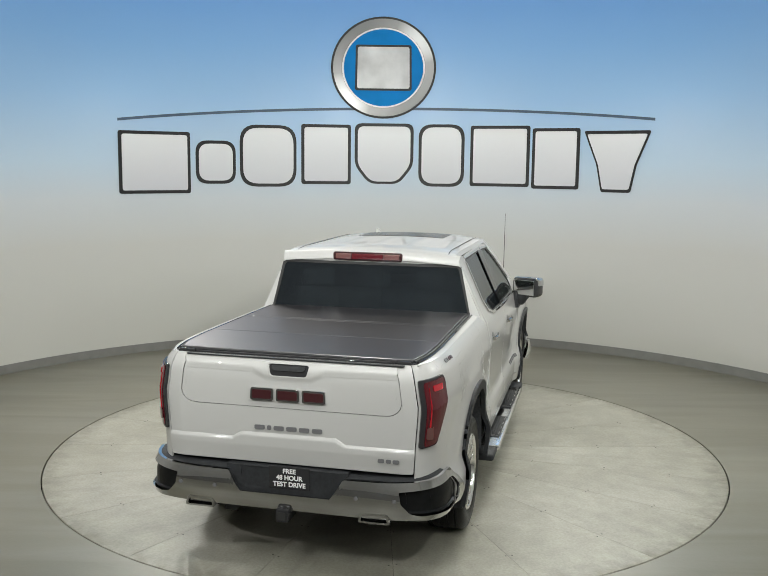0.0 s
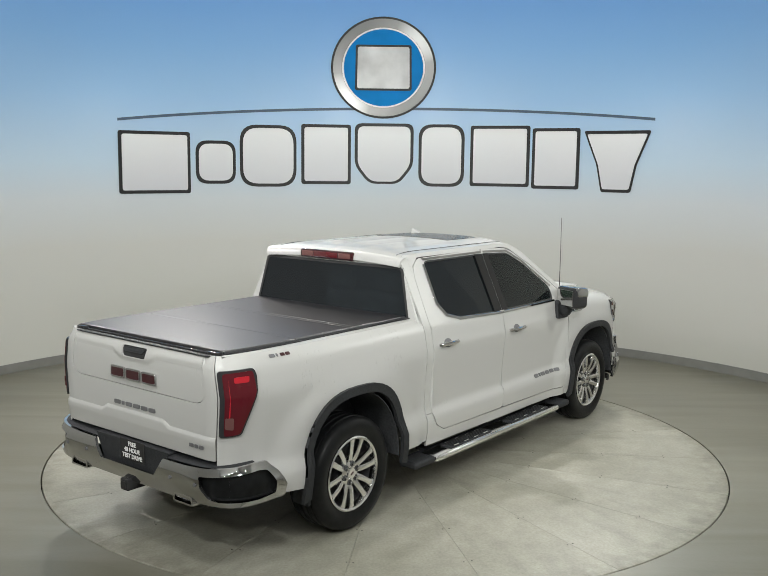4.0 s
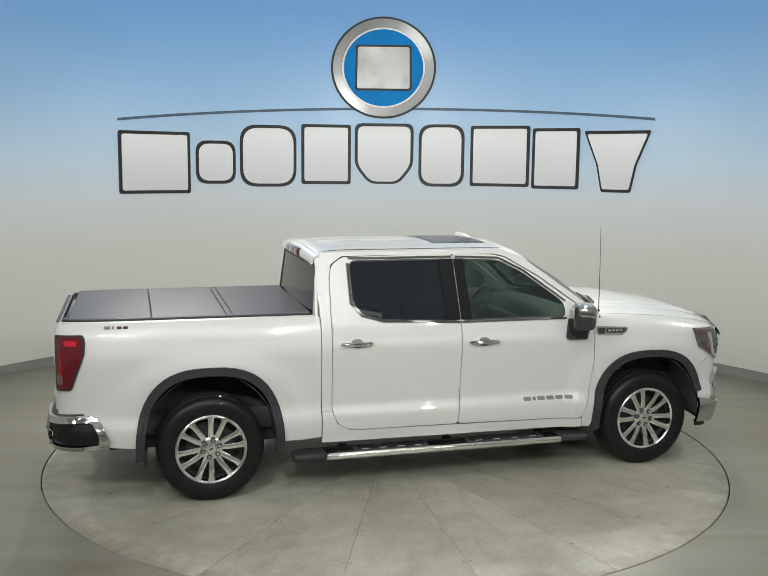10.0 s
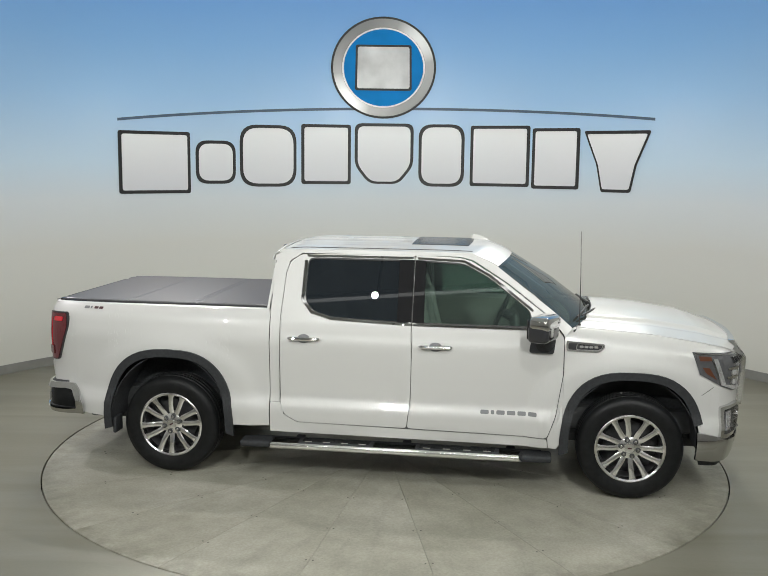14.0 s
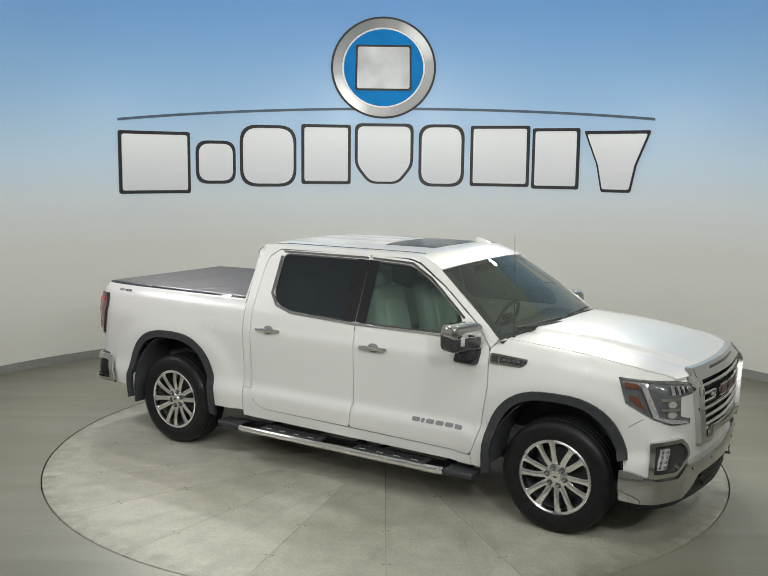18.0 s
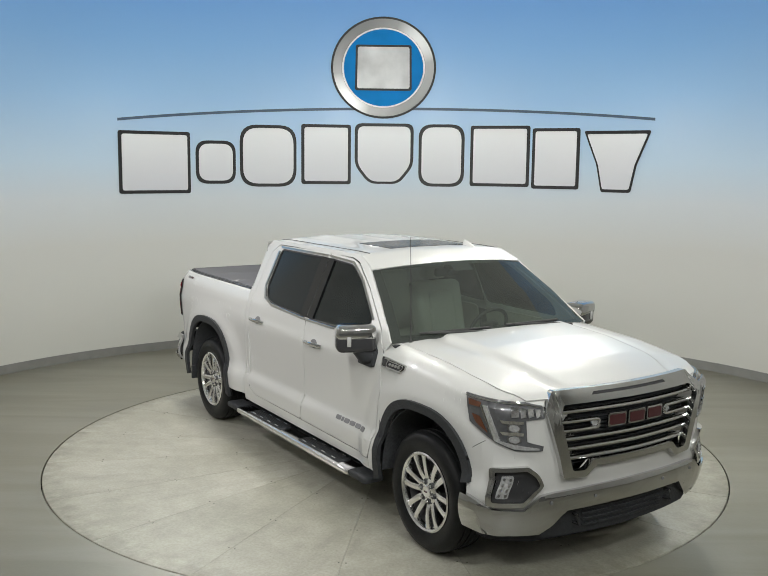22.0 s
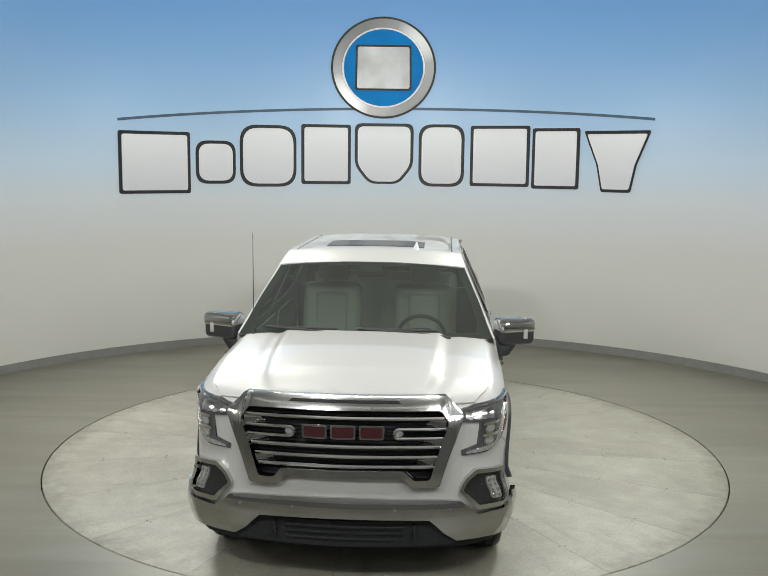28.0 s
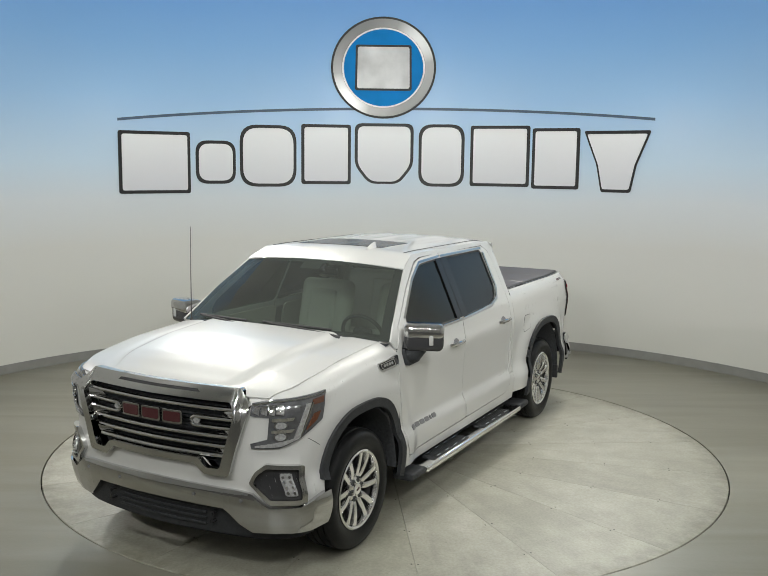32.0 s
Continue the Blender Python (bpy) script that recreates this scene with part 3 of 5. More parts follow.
HOUSING = mat("black_lamp_housing", (0.02, 0.02, 0.02), 0.5)


def spot_lamp(x, y, z, target, watts, size, cone, color=(0.985, 1.0, 0.96)):
    m = look((x, y, z), target)
    ob = tagged(empty("ceiling_spotlight"), "black round ceiling spotlight aimed at the turntable", "lamp", group="ceiling spotlights")
    ob.matrix_world = m
    bm = lathe([(0.0005, 0.22), (size * 0.35, 0.22), (size * 0.62, 0.02), (size * 0.62, -0.04), (size * 0.57, -0.04), (size * 0.57, 0.01), (0.0005, 0.01)], 24, "z")
    part("housing", bm, HOUSING, ob)
    part("stem", tube([(0, 0, 0.2), m.inverted() @ Vector((x, y, CEIL))], 0.018, 8), HOUSING, ob)
    lamp = bpy.data.lights.new("spotlight", "AREA")
    lamp.shape, lamp.size, lamp.spread = "DISK", size, radians(cone)
    lamp.energy, lamp.color = watts, color
    lo = new("spotlight_glow", lamp)
    lo.matrix_world = m


def strip_light(y, z, length, watts, width=0.035):
    """A long tube fitting under the hall's ceiling."""
    ob = tagged(empty("strip_light"), "long white tube fitting under the hall ceiling", "lamp", group="strip lights of the hall")
    part("housing", box(0, y, z + 0.04, length + 0.1, 0.16, 0.06, 0.015), BASEGREY, ob)
    for x in (-length * 0.4, 0, length * 0.4):
        part("hanger", tube([(x, y, z + 0.06), (x, y, CEIL)], 0.006, 6), HOUSING, ob)
    lamp = bpy.data.lights.new("tube", "AREA")
    lamp.shape, lamp.size, lamp.size_y, lamp.energy, lamp.color = "RECTANGLE", length, width, watts, (0.985, 1.0, 0.97)
    lo = new("tube_glow", lamp)
    lo.matrix_world = pose(0, y, z)


def build_lights():
    for x, y, watts in ((2.74, 4.25, 34), (3.37, 3.80, 34)):
        for sx in (-x, x):
            spot_lamp(sx, y, 4.93, (sx * 0.25, 0.1, 0.8), watts, 0.13, 120, (1.0, 0.985, 0.90))
    for x in (-1.7, 1.7):
        spot_lamp(x, 1.9, 5.5, (x * 0.55, -0.6, 0.6), 29, 0.10, 130, (1.0, 0.97, 0.87))
    for x in (-4.85, 4.85):
        spot_lamp(x, 0.05, 3.45, (x * 0.1, -0.1, 0.9), 42 if x < 0 else 28, 0.085, 140, (1.0, 0.95, 1.0) if x < 0 else (0.985, 1.0, 0.96))
    for x in (-4.0, -1.5, 1.5, 4.0):
        spot_lamp(x, -6.1, 3.7, (x * 0.92, 4.0, 2.2), 48, 0.20, 112)
    for x in (-1.3, 1.3):
        spot_lamp(x, -4.3, 4.6, (x * 0.5, 0.0, 1.0), 56, 0.08, 180)
    for y, watts, width in ((-5.45, 4, 0.08), (-8.3, 76, 0.035), (-11.0, 70, 0.035)):
        strip_light(y, 5.6, 8.4, watts, width)


build_room()
build_lights()
TABLE = build_turntable()
build_sign()
# ---- truck: shape of its skin ----
Z_W = [0.36, 0.45, 0.52, 0.60, 0.635, 0.685, 0.715, 0.85, 0.95, 1.10, 1.15, 1.18, 1.22, 1.28, 1.33]
Y_W = [0.975, 0.988, 0.998, 1.000, 0.992, 0.966, 0.962, 0.967, 0.974, 0.987, 0.989, 0.986, 0.975, 0.965, 0.955]
REAR_AXLE, FRONT_AXLE, HUB_Z, TYRE_R = -1.673, 2.072, 0.412, 0.412


def flare(x, z):
    out = 0.0
    for xw in (REAR_AXLE, FRONT_AXLE):
        r = (abs((x - xw) * 0.97) ** 2.8 + max(0.0, z - 0.36) ** 2.8) ** (1 / 2.8)
        t = min(1.0, max(0.0, (0.82 - r) / 0.15))
        out = max(out, 0.032 * t * t * (3 - 2 * t))
    return out


def half_width(z):
    if z > 1.33:
        return 0.955 - 0.458 * (z - 1.33)
    return lerp(z, Z_W, Y_W)


class Skin:
    """The body's side wrapped round one end: a is metres along the plan from the middle of the end, to the left-hand side when s is 1."""

    def __init__(self, plan, lean_z, lean, top_fn, curl, bed):
        self.p = np.array(plan)
        d = np.hypot(*np.diff(self.p, axis=0).T)
        self.a = np.concatenate([[0], np.cumsum(d)])
        self.lean_z, self.lean, self.top_fn, self.curl, self.bed = lean_z, lean, top_fn, curl, bed

    def at_x(self, x):
        k = np.argsort(self.p[:, 0])
        return float(np.interp(x, self.p[k, 0], self.a[k]))

    def at_y(self, y):
        k = np.argsort(self.p[:, 1], kind="stable")
        return math.copysign(float(np.interp(abs(y), self.p[k, 1], self.a[k])), y)

    def __call__(self, a, z, off):
        s = 1.0 if a >= 0 else -1.0
        q = abs(a)
        h = 0.03
        x, y = (float(np.interp(q, self.a, self.p[:, i])) for i in (0, 1))
        # soften the plan
        for dq in (-0.05, 0.05):
            q2 = abs(q + dq)
            x += float(np.interp(q2, self.a, self.p[:, 0]))
            yy = float(np.interp(q2, self.a, self.p[:, 1]))
            y += yy if q + dq >= 0 else -yy
        x, y = x / 3, y / 3
        x0, y0 = (float(np.interp(max(q - h, 0), self.a, self.p[:, i])) for i in (0, 1))
        x1, y1 = (float(np.interp(q + h, self.a, self.p[:, i])) for i in (0, 1))
        t = Vector((x1 - x0, y1 - y0)).normalized()
        nrm = Vector((t.y, -t.x))
        if nrm.x * (1 if self.p[0, 0] > 0 else -1) < -0.001 or nrm.y < -0.001:
            nrm = -nrm
        if q < h:
            nrm = Vector((1.0 if self.p[0, 0] > 0 else -1.0, 0.0))
        y *= lerp(min(z, 1.33), Z_W, Y_W) / 0.985
        side = abs(nrm.y)
        y += flare(x, z) * side
        x += lerp(z, self.lean_z, self.lean) * abs(nrm.x)
        if self.top_fn:
            zt = self.top_fn(x)
            c = min(1.0, max(0.0, (z - (zt - self.curl)) / self.curl))
            y -= 0.085 * c * c * side
            x -= 0.06 * c * c * abs(nrm.x) * (1 if self.p[0, 0] > 0 else -1)
        return Vector((x + nrm.x * off, s * (y + nrm.y * off), z))


def fender_top(x):
    return lerp(x, [1.40, 1.70, 2.20, 2.60, 2.80, 2.95], [1.345, 1.338, 1.305, 1.250, 1.208, 1.185])


FRONT = Skin([(3.0, 0), (2.99, 0.2), (2.965, 0.45), (2.928, 0.65), (2.888, 0.77), (2.83, 0.865), (2.745, 0.925), (2.60, 0.962), (2.40, 0.980), (2.1, 0.985), (1.3, 0.985)],
             [0.45, 0.60, 0.75, 1.10, 1.20, 1.26], [-0.06, -0.025, -0.01, 0.0, -0.02, -0.05], fender_top, 0.10, False)
REAR = Skin([(-2.80, 0), (-2.80, 0.78), (-2.788, 0.815), (-2.76, 0.852), (-2.71, 0.892), (-2.635, 0.924), (-2.5, 0.958), (-2.2, 0.982), (-0.7, 0.985)],
            [0.45, 0.80, 1.35, 1.42], [0.0, 0.0, 0.0, 0.0], lambda x: 1.425, 0.12, True)


def side_skin(s):
    def fn(x, z, off):
        t = 1.0 if z < 1.36 else 0.909
        return Vector((x, s * (half_width(z) + flare(x, z) + off * t), z + (off * 0.416 if z >= 1.36 else 0)))
    return fn


def arch(xc, a0, a1, z0, zt, n=2.7, k=28):
    """Wheel opening from its front foot over the top to its rear foot."""
    pts = []
    for i in range(k + 1):
        t = math.pi * i / k
        c, s = math.cos(t), math.sin(t)
        a = a1 if c > 0 else a0
        pts.append((xc + a * math.copysign(abs(c) ** (2 / n), c), z0 + (zt - z0) * abs(s) ** (2 / n)))
    return pts


REAR_IN = arch(REAR_AXLE, 0.495, 0.495, 0.38, 0.998)
REAR_OUT = arch(REAR_AXLE, 0.56, 0.56, 0.36, 1.062)
FRONT_IN = arch(FRONT_AXLE, 0.48, 0.48, 0.37, 0.970)
FRONT_OUT = arch(FRONT_AXLE, 0.55, 0.55, 0.35, 1.030)

REAR_MID = arch(REAR_AXLE, 0.53, 0.53, 0.36, 1.032)
FRONT_MID = arch(FRONT_AXLE, 0.515, 0.515, 0.36, 1.002)


def mapped(poly, skin, s):
    return [(s * skin.at_x(x), z) for x, z in poly]


def bars(parent, surf, material, a0, a1, z0, z1, widths, off=0.0, thick=0.008, name="lettering_bar", gap=0.25):
    """A word that stands as plain bars of its size."""
    total = sum(widths)
    n = len(widths)
    unit = (a1 - a0) / (total + gap * (n - 1))
    a = a0
    for w in widths:
        b = a + w * unit
        lo, hi = min(a, b), max(a, b)
        part(name, plate([rounded([(lo, z0), (hi, z0), (hi, z1), (lo, z1)], 0.3 * (z1 - z0), 2)], surf, thick, 0.03, 0.1, off), material, parent)
        a = b + gap * unit


def build_wheel():
    wheel = empty("wheel")
    w = 0.135
    prof = [(0.255, -w + 0.02), (0.30, -w - 0.004), (0.345, -w - 0.012), (0.385, -w), (0.404, -w + 0.022), (0.410, -w + 0.046), (0.402, -w + 0.050), (0.402, -w + 0.058), (0.412, -w + 0.062), (0.412, -0.034), (0.403, -0.030), (0.403, -0.022), (0.412, -0.018), (0.412, 0.018), (0.403, 0.022), (0.403, 0.030), (0.412, 0.034), (0.412, w - 0.062), (0.402, w - 0.058), (0.402, w - 0.050), (0.410, w - 0.046), (0.404, w - 0.022), (0.385, w), (0.345, w + 0.012), (0.30, w + 0.004), (0.255, w - 0.02)]
    bm = lathe(prof, 72)
    part("tyre", bm, RUBBER, wheel, "black road tyre")
    # rim: outer lip, barrel, twelve spokes in pairs
    bm = lathe([(0.272, 0.118), (0.272, 0.132), (0.262, 0.138), (0.250, 0.130), (0.243, 0.105), (0.243, 0.085), (0.250, 0.09), (0.258, 0.112)], 72)
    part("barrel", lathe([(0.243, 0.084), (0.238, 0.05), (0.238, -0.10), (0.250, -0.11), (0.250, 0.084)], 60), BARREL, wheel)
    rim = part("rim", bm, ALLOY, wheel, "polished alloy rim with six split spokes")
    part("brake_disc", lathe([(0.06, -0.02), (0.19, -0.02), (0.19, 0.0), (0.06, 0.0)], 40), UNDER, wheel)
    part("backing_plate", lathe([(0.0005, -0.06), (0.242, -0.06), (0.242, -0.05), (0.0005, -0.05)], 40), UNDER, wheel)

    def spoke(t, side):
        """One bar of a V-shaped pair."""
        c = t
        p0 = (0.074, c + side * 0.16, 0.098)
        p1 = (0.115, c + side * 0.235, 0.110)
        p2 = (0.165, c + side * 0.228, 0.119)
        p3 = (0.222, c + side * 0.214, 0.123)
        p4 = (0.253, c + side * 0.208, 0.122)
        bm = bmesh.new()
        rows = []
        for (r, a, y), hw in zip((p0, p1, p2, p3, p4), (0.026, 0.0235, 0.0225, 0.0230, 0.034)):
            d = Vector((math.cos(a), 0, math.sin(a)))
            e = Vector((-d.z, 0, d.x))
            rows.append([bm.verts.new(d * r + e * hw + Vector((0, y - 0.035, 0))), bm.verts.new(d * r + e * hw * 0.86 + Vector((0, y - 0.005, 0))), bm.verts.new(d * r + Vector((0, y + 0.004, 0))),
                         bm.verts.new(d * r - e * hw * 0.86 + Vector((0, y - 0.005, 0))), bm.verts.new(d * r - e * hw + Vector((0, y - 0.035, 0)))])
        for a, b in zip(rows, rows[1:]):
            for k in range(5):
                bm.faces.new((a[k - 1], a[k], b[k], b[k - 1]))
        bm.faces.new(rows[0])
        bm.faces.new(rows[-1])
        part("spoke", bm, ALLOY, wheel, smooth=50)

    for k in range(6):
        for side in (-1, 1):
            spoke(2 * math.pi * k / 6 + 0.2, side)
    part("hub", lathe([(0.0005, 0.100), (0.035, 0.100), (0.04, 0.108), (0.075, 0.104), (0.088, 0.096), (0.092, 0.07), (0.0005, 0.05)], 36), ALLOY, wheel)
    part("centre_cap", lathe([(0.0005, 0.106), (0.038, 0.106), (0.042, 0.112), (0.037, 0.117), (0.0005, 0.118)], 28), ALLOY, wheel)
    part("cap_badge", box(0, 0.1195, 0, 0.032, 0.003, 0.011, 0.001, 1), BADGERED, wheel)
    for k in range(6):
        t = 2 * math.pi * k / 6 + 0.2
        # dark disc under each nut imitates the shade of a recess
        part("nut_pocket_shade", lathe([(0.0005, 0.09), (0.0205, 0.09), (0.0205, 0.1085), (0.0005, 0.1085)], 16, centre=(0.066 * math.cos(t), 0, 0.066 * math.sin(t))), UNDER, wheel)
        part("wheel_nut", lathe([(0.0005, 0.10), (0.0118, 0.10), (0.0118, 0.122), (0.007, 0.128), (0.0005, 0.128)], 6, centre=(0.066 * math.cos(t), 0, 0.066 * math.sin(t))), CHROME, wheel)
    return wheel


def build_truck():
    truck = tagged(empty("pickup_truck"), "white crew-cab pickup truck with chrome trim and black bed cover", "pickup truck")
    # wheels, one built and three copied
    first = build_wheel()
    for i, (x, s) in enumerate(((FRONT_AXLE, 1), (FRONT_AXLE, -1), (REAR_AXLE, 1), (REAR_AXLE, -1))):
        m = pose(x, s * 0.842, HUB_Z, 0, (20, 0.5, 40, 29)[i], 0 if s > 0 else 180)
        if i == 0:
            w = first
            w.matrix_basis = m
        else:
            w = copy_thing(first, m)
        w.parent = truck
    # underbody and frame
    part("underbody", box(0.1, 0, 0.56, 5.2, 1.36, 0.20, 0.05), UNDER, truck)
    for s in (1, -1):
        part("frame_rail", box(0.05, s * 0.48, 0.40, 5.3, 0.09, 0.16, 0.015), UNDER, truck)
        part("rocker_inner", box(0.35, s * 0.84, 0.50, 2.35, 0.22, 0.16, 0.03), UNDER, truck)
    for x in (REAR_AXLE, FRONT_AXLE):
        part("axle", tube([(x, -0.75, 0.40), (x, 0.75, 0.40)], 0.05, 12), UNDER, truck)
    part("differential", lathe([(0.0005, -0.13), (0.09, -0.11), (0.15, 0), (0.09, 0.11), (0.0005, 0.13)], 20, centre=(REAR_AXLE, 0, 0.40)), UNDER, truck)
    # wheel wells
    for x, zt, rr in ((REAR_AXLE, 0.99, 0.52), (FRONT_AXLE, 0.97, 0.51)):
        for s in (1, -1):
            part("wheel_liner", grid(lambda u, v, x=x, s=s, rr=rr, zt=zt: Vector((x - rr * math.cos(math.pi * u), s * (0.60 + 0.385 * v), 0.42 + (zt - 0.40) * math.sin(math.pi * u))), 24, 2, 0.006), WELL, truck)
            part("well_panel", box(x, s * 0.585, 0.72, 1.1, 0.02, 0.62), WELL, truck)

    for s in (1, -1):
        # bed side
        x0 = -0.8185
        outline = [(x0, 1.405), (x0, 0.455)] + [(REAR_AXLE + 0.54, 0.455)] + [p for p in REAR_MID if p[1] > 0.46] + [(REAR_AXLE - 0.54, 0.47), (-2.50, 0.50), (-2.60, 0.66)]
        poly = mapped(outline, REAR, s) + [(s * REAR.at_y(0.815), 0.68), (s * REAR.at_y(0.815), 1.405)]
        part("bed_side", plate([poly], REAR, 0.012, 0.05, 0.05, -0.012), PAINT, truck, bevel=0.004)
        part("bed_rail_cap", grid(lambda u, v, s=s: Vector((-0.83 - 1.90 * u, s * ((abs(REAR(REAR.at_x(-0.83 - 1.90 * u), 1.405, 0).y) - 0.003) * (1 - v) + 0.79 * v), 1.4035 + 0.008 * math.sin(math.pi * min(1, v * 1.2)))), 24, 5, 0.01), PAINT, truck)
        if s > 0:
            fuel = lambda x, z, off: REAR(REAR.at_x(x), z, off)
            hatch = rounded([(-1.235, 1.02), (-1.09, 0.99), (-1.09, 1.15), (-1.235, 1.15)], 0.025, 3)
            part("fuel_door_gap", plate([grow(hatch, 0.004)], fuel, 0.001, 0.03, 0.05, 0.0002), SEAL, truck)
            part("fuel_door", plate([hatch], fuel, 0.002, 0.03, 0.05, 0.0006), PAINT, truck)
        # fender
        outline = [(1.515, 1.345), (1.5455, 1.27), (1.5430, 0.98), (1.4960, 0.66), (1.4310, 0.475), (1.440, 0.40), (1.50, 0.39)] + [p for p in reversed(FRONT_MID) if p[1] > 0.46] + [(2.60, 0.55), (2.66, 0.56)]
        top = [(x, fender_top(x)) for x in (2.66, 2.5, 2.3, 2.1, 1.9, 1.7)]
        part("fender", plate([mapped(outline + top, FRONT, s)], FRONT, 0.012, 0.05, 0.04, -0.012), PAINT, truck, bevel=0.003)
        # seam between the fender and the front fascia
        part("fascia_seam", plate([mapped([(2.675, 0.930), (2.585, 0.868), (2.585, 0.8635), (2.675, 0.9255)], FRONT, s)], FRONT, 0.0008, 0.02, 0.05, 0.0004), SEAL, truck)
        # arch trims
        for skin, inner, outer in ((REAR, REAR_IN, REAR_OUT), (FRONT, FRONT_IN, FRONT_OUT)):
            foot = lambda poly: [(x, z) for x, z in poly if skin is REAR or x < FRONT_AXLE + 0.2 or z > 0.575]
            ring = mapped(foot(outer), skin, s) + mapped(foot(reversed(inner)), skin, s)
            part("arch_trim", plate([ring], skin, 0.030, 0.04, 0.05, -0.008), PLASTIC, truck, "black plastic wheel arch trim", bevel=0.006)
        part("mud_flap", box(-2.16, s * 0.93, 0.39, 0.03, 0.14, 0.14, 0.01), PLASTIC, truck)
        build_doors(truck, s)
        build_step(truck, s)
        build_mirror(truck, s)
        build_headlight(truck, s)
        build_taillight(truck, s)
    build_front(truck)
    build_cab(truck)
    build_bed(truck)
    build_cabin(truck)
    return truck


REAR_WIN = [(-0.545, 1.825), (0.325, 1.825), (0.338, 1.335), (-0.31, 1.362), (-0.47, 1.405), (-0.545, 1.50)]
FRONT_WIN = [(0.352, 1.825), (0.74, 1.808), (0.945, 1.705), (1.285, 1.455), (1.285, 1.335), (0.352, 1.335)]


def build_doors(truck, s):
    surf = side_skin(s)
    for name, outline, win, glass_mat, hx, hz in (
            ("rear_door", [(-0.727, 0.66), (-0.69, 0.56), (-0.58, 0.50), (0.3145, 0.492), (0.338, 0.70), (0.348, 1.20), (0.341, 1.34), (0.335, 1.862), (-0.60, 1.850), (-0.69, 1.79), (-0.715, 1.70), (-0.727, 1.40)], REAR_WIN, TINT, -0.53, 1.19),
            ("front_door", [(0.320, 0.492), (1.425, 0.475), (1.49, 0.66), (1.537, 0.98), (1.540, 1.27), (1.424, 1.415), (1.077, 1.665), (0.80, 1.825), (0.70, 1.850), (0.340, 1.862), (0.346, 1.34), (0.353, 1.20), (0.343, 0.70)], FRONT_WIN, CLEAR, 0.54, 1.163)):
        door = part(name, plate([rounded(outline, 0.03, 3), rounded(win, 0.055, 4)], surf, 0.020, 0.045, 0.022, -0.020), PAINT, truck, bevel=0.0016)
        pane = part("window", plate([rounded(grow(win, 0.012), 0.055, 4)], surf, 0.004, 0.06, 0.06, -0.012), glass_mat, door, "dark tinted glass" if glass_mat == TINT else "clear glass")
        pane.visible_shadow = False
        part("window_seal", plate([rounded(grow(win, 0.010), 0.055, 4), rounded(grow(win, -0.012), 0.05, 4)], surf, 0.006, 0.05, 0.05, -0.008), SEAL, door)
        zs = 1.335
        if name == "rear_door":
            sill = [(0.338, zs - 0.014), (0.338, zs + 0.004), (-0.31, 1.366), (-0.47, 1.409), (-0.545, 1.50), (-0.545, 1.80), (-0.572, 1.80), (-0.572, 1.492), (-0.485, 1.390), (-0.315, 1.346)]
        else:
            sill = [(0.352, zs - 0.014), (1.285, zs - 0.014), (1.285, zs + 0.004), (0.352, zs + 0.004)]
        part("window_trim", plate([sill], surf, 0.010, 0.05, 0.05, 0.0005), CHROME, door, "chrome window trim", bevel=0.002)
        if name == "front_door":
            edge = [(0.36, 1.828), (0.74, 1.811), (0.945, 1.708), (1.29, 1.455), (1.302, 1.468), (0.955, 1.724), (0.745, 1.829), (0.36, 1.845)]
        else:
            edge = [(-0.545, 1.828), (0.325, 1.828), (0.325, 1.845), (-0.56, 1.845)]
        part("upper_trim", plate([edge], surf, 0.006, 0.05, 0.05, 0.0005), CHROME, door)
        if name == "front_door":
            part("pillar_cover", plate([[(0.3475, 1.346), (0.44, 1.346), (0.43, 1.822), (0.3425, 1.822)]], surf, 0.003, 0.05, 0.1, 0.0008), PILLARBLACK, door)
        else:
            part("pillar_cover", plate([[(0.225, 1.346), (0.3405, 1.346), (0.3355, 1.822), (0.215, 1.822)]], surf, 0.003, 0.05, 0.1, 0.0008), PILLARBLACK, door)
        # cream inner panel with its armrest
        lo, hi = (-0.66, 0.28) if name == "rear_door" else (0.40, 1.36)
        part("door_panel", plate([rounded([(lo, 0.66), (hi, 0.66), (hi, 1.305), (lo, 1.305)], 0.05, 3)], surf, 0.012, 0.1, 0.1, -0.085), LEATHER, door, "cream inner door panel")
        part("armrest", box((lo + hi) / 2, s * (half_width(0.98) - 0.115), 0.98, (hi - lo) * 0.6, 0.07, 0.06, 0.02, 3), TRIMDARK, door)
        # handle: cup and bar
        w = half_width(hz)
        y = s * (w + 0.022)
        part("handle", tube([(hx - 0.128, s * (w + 0.008), hz), (hx - 0.11, y, hz), (hx, s * (w + 0.034), hz), (hx + 0.11, y, hz), (hx + 0.128, s * (w + 0.008), hz)], [0.010, 0.0155, 0.0165, 0.0155, 0.010], 10), CHROME, door, "chrome door handle")
        part("handle_cup", plate([oval(hx, hz, 0.052, 0.036, 24)], surf, 0.002, 0.02, 0.03, 0.0005), GREYBADGE, door)
        if name == "front_door":
            a, b = (0.905, 1.345)
            bars(door, surf, GREYBADGE, a, b, 0.642, 0.672, [1, 0.4, 1, 1, 1, 1], 0.0005, 0.006)
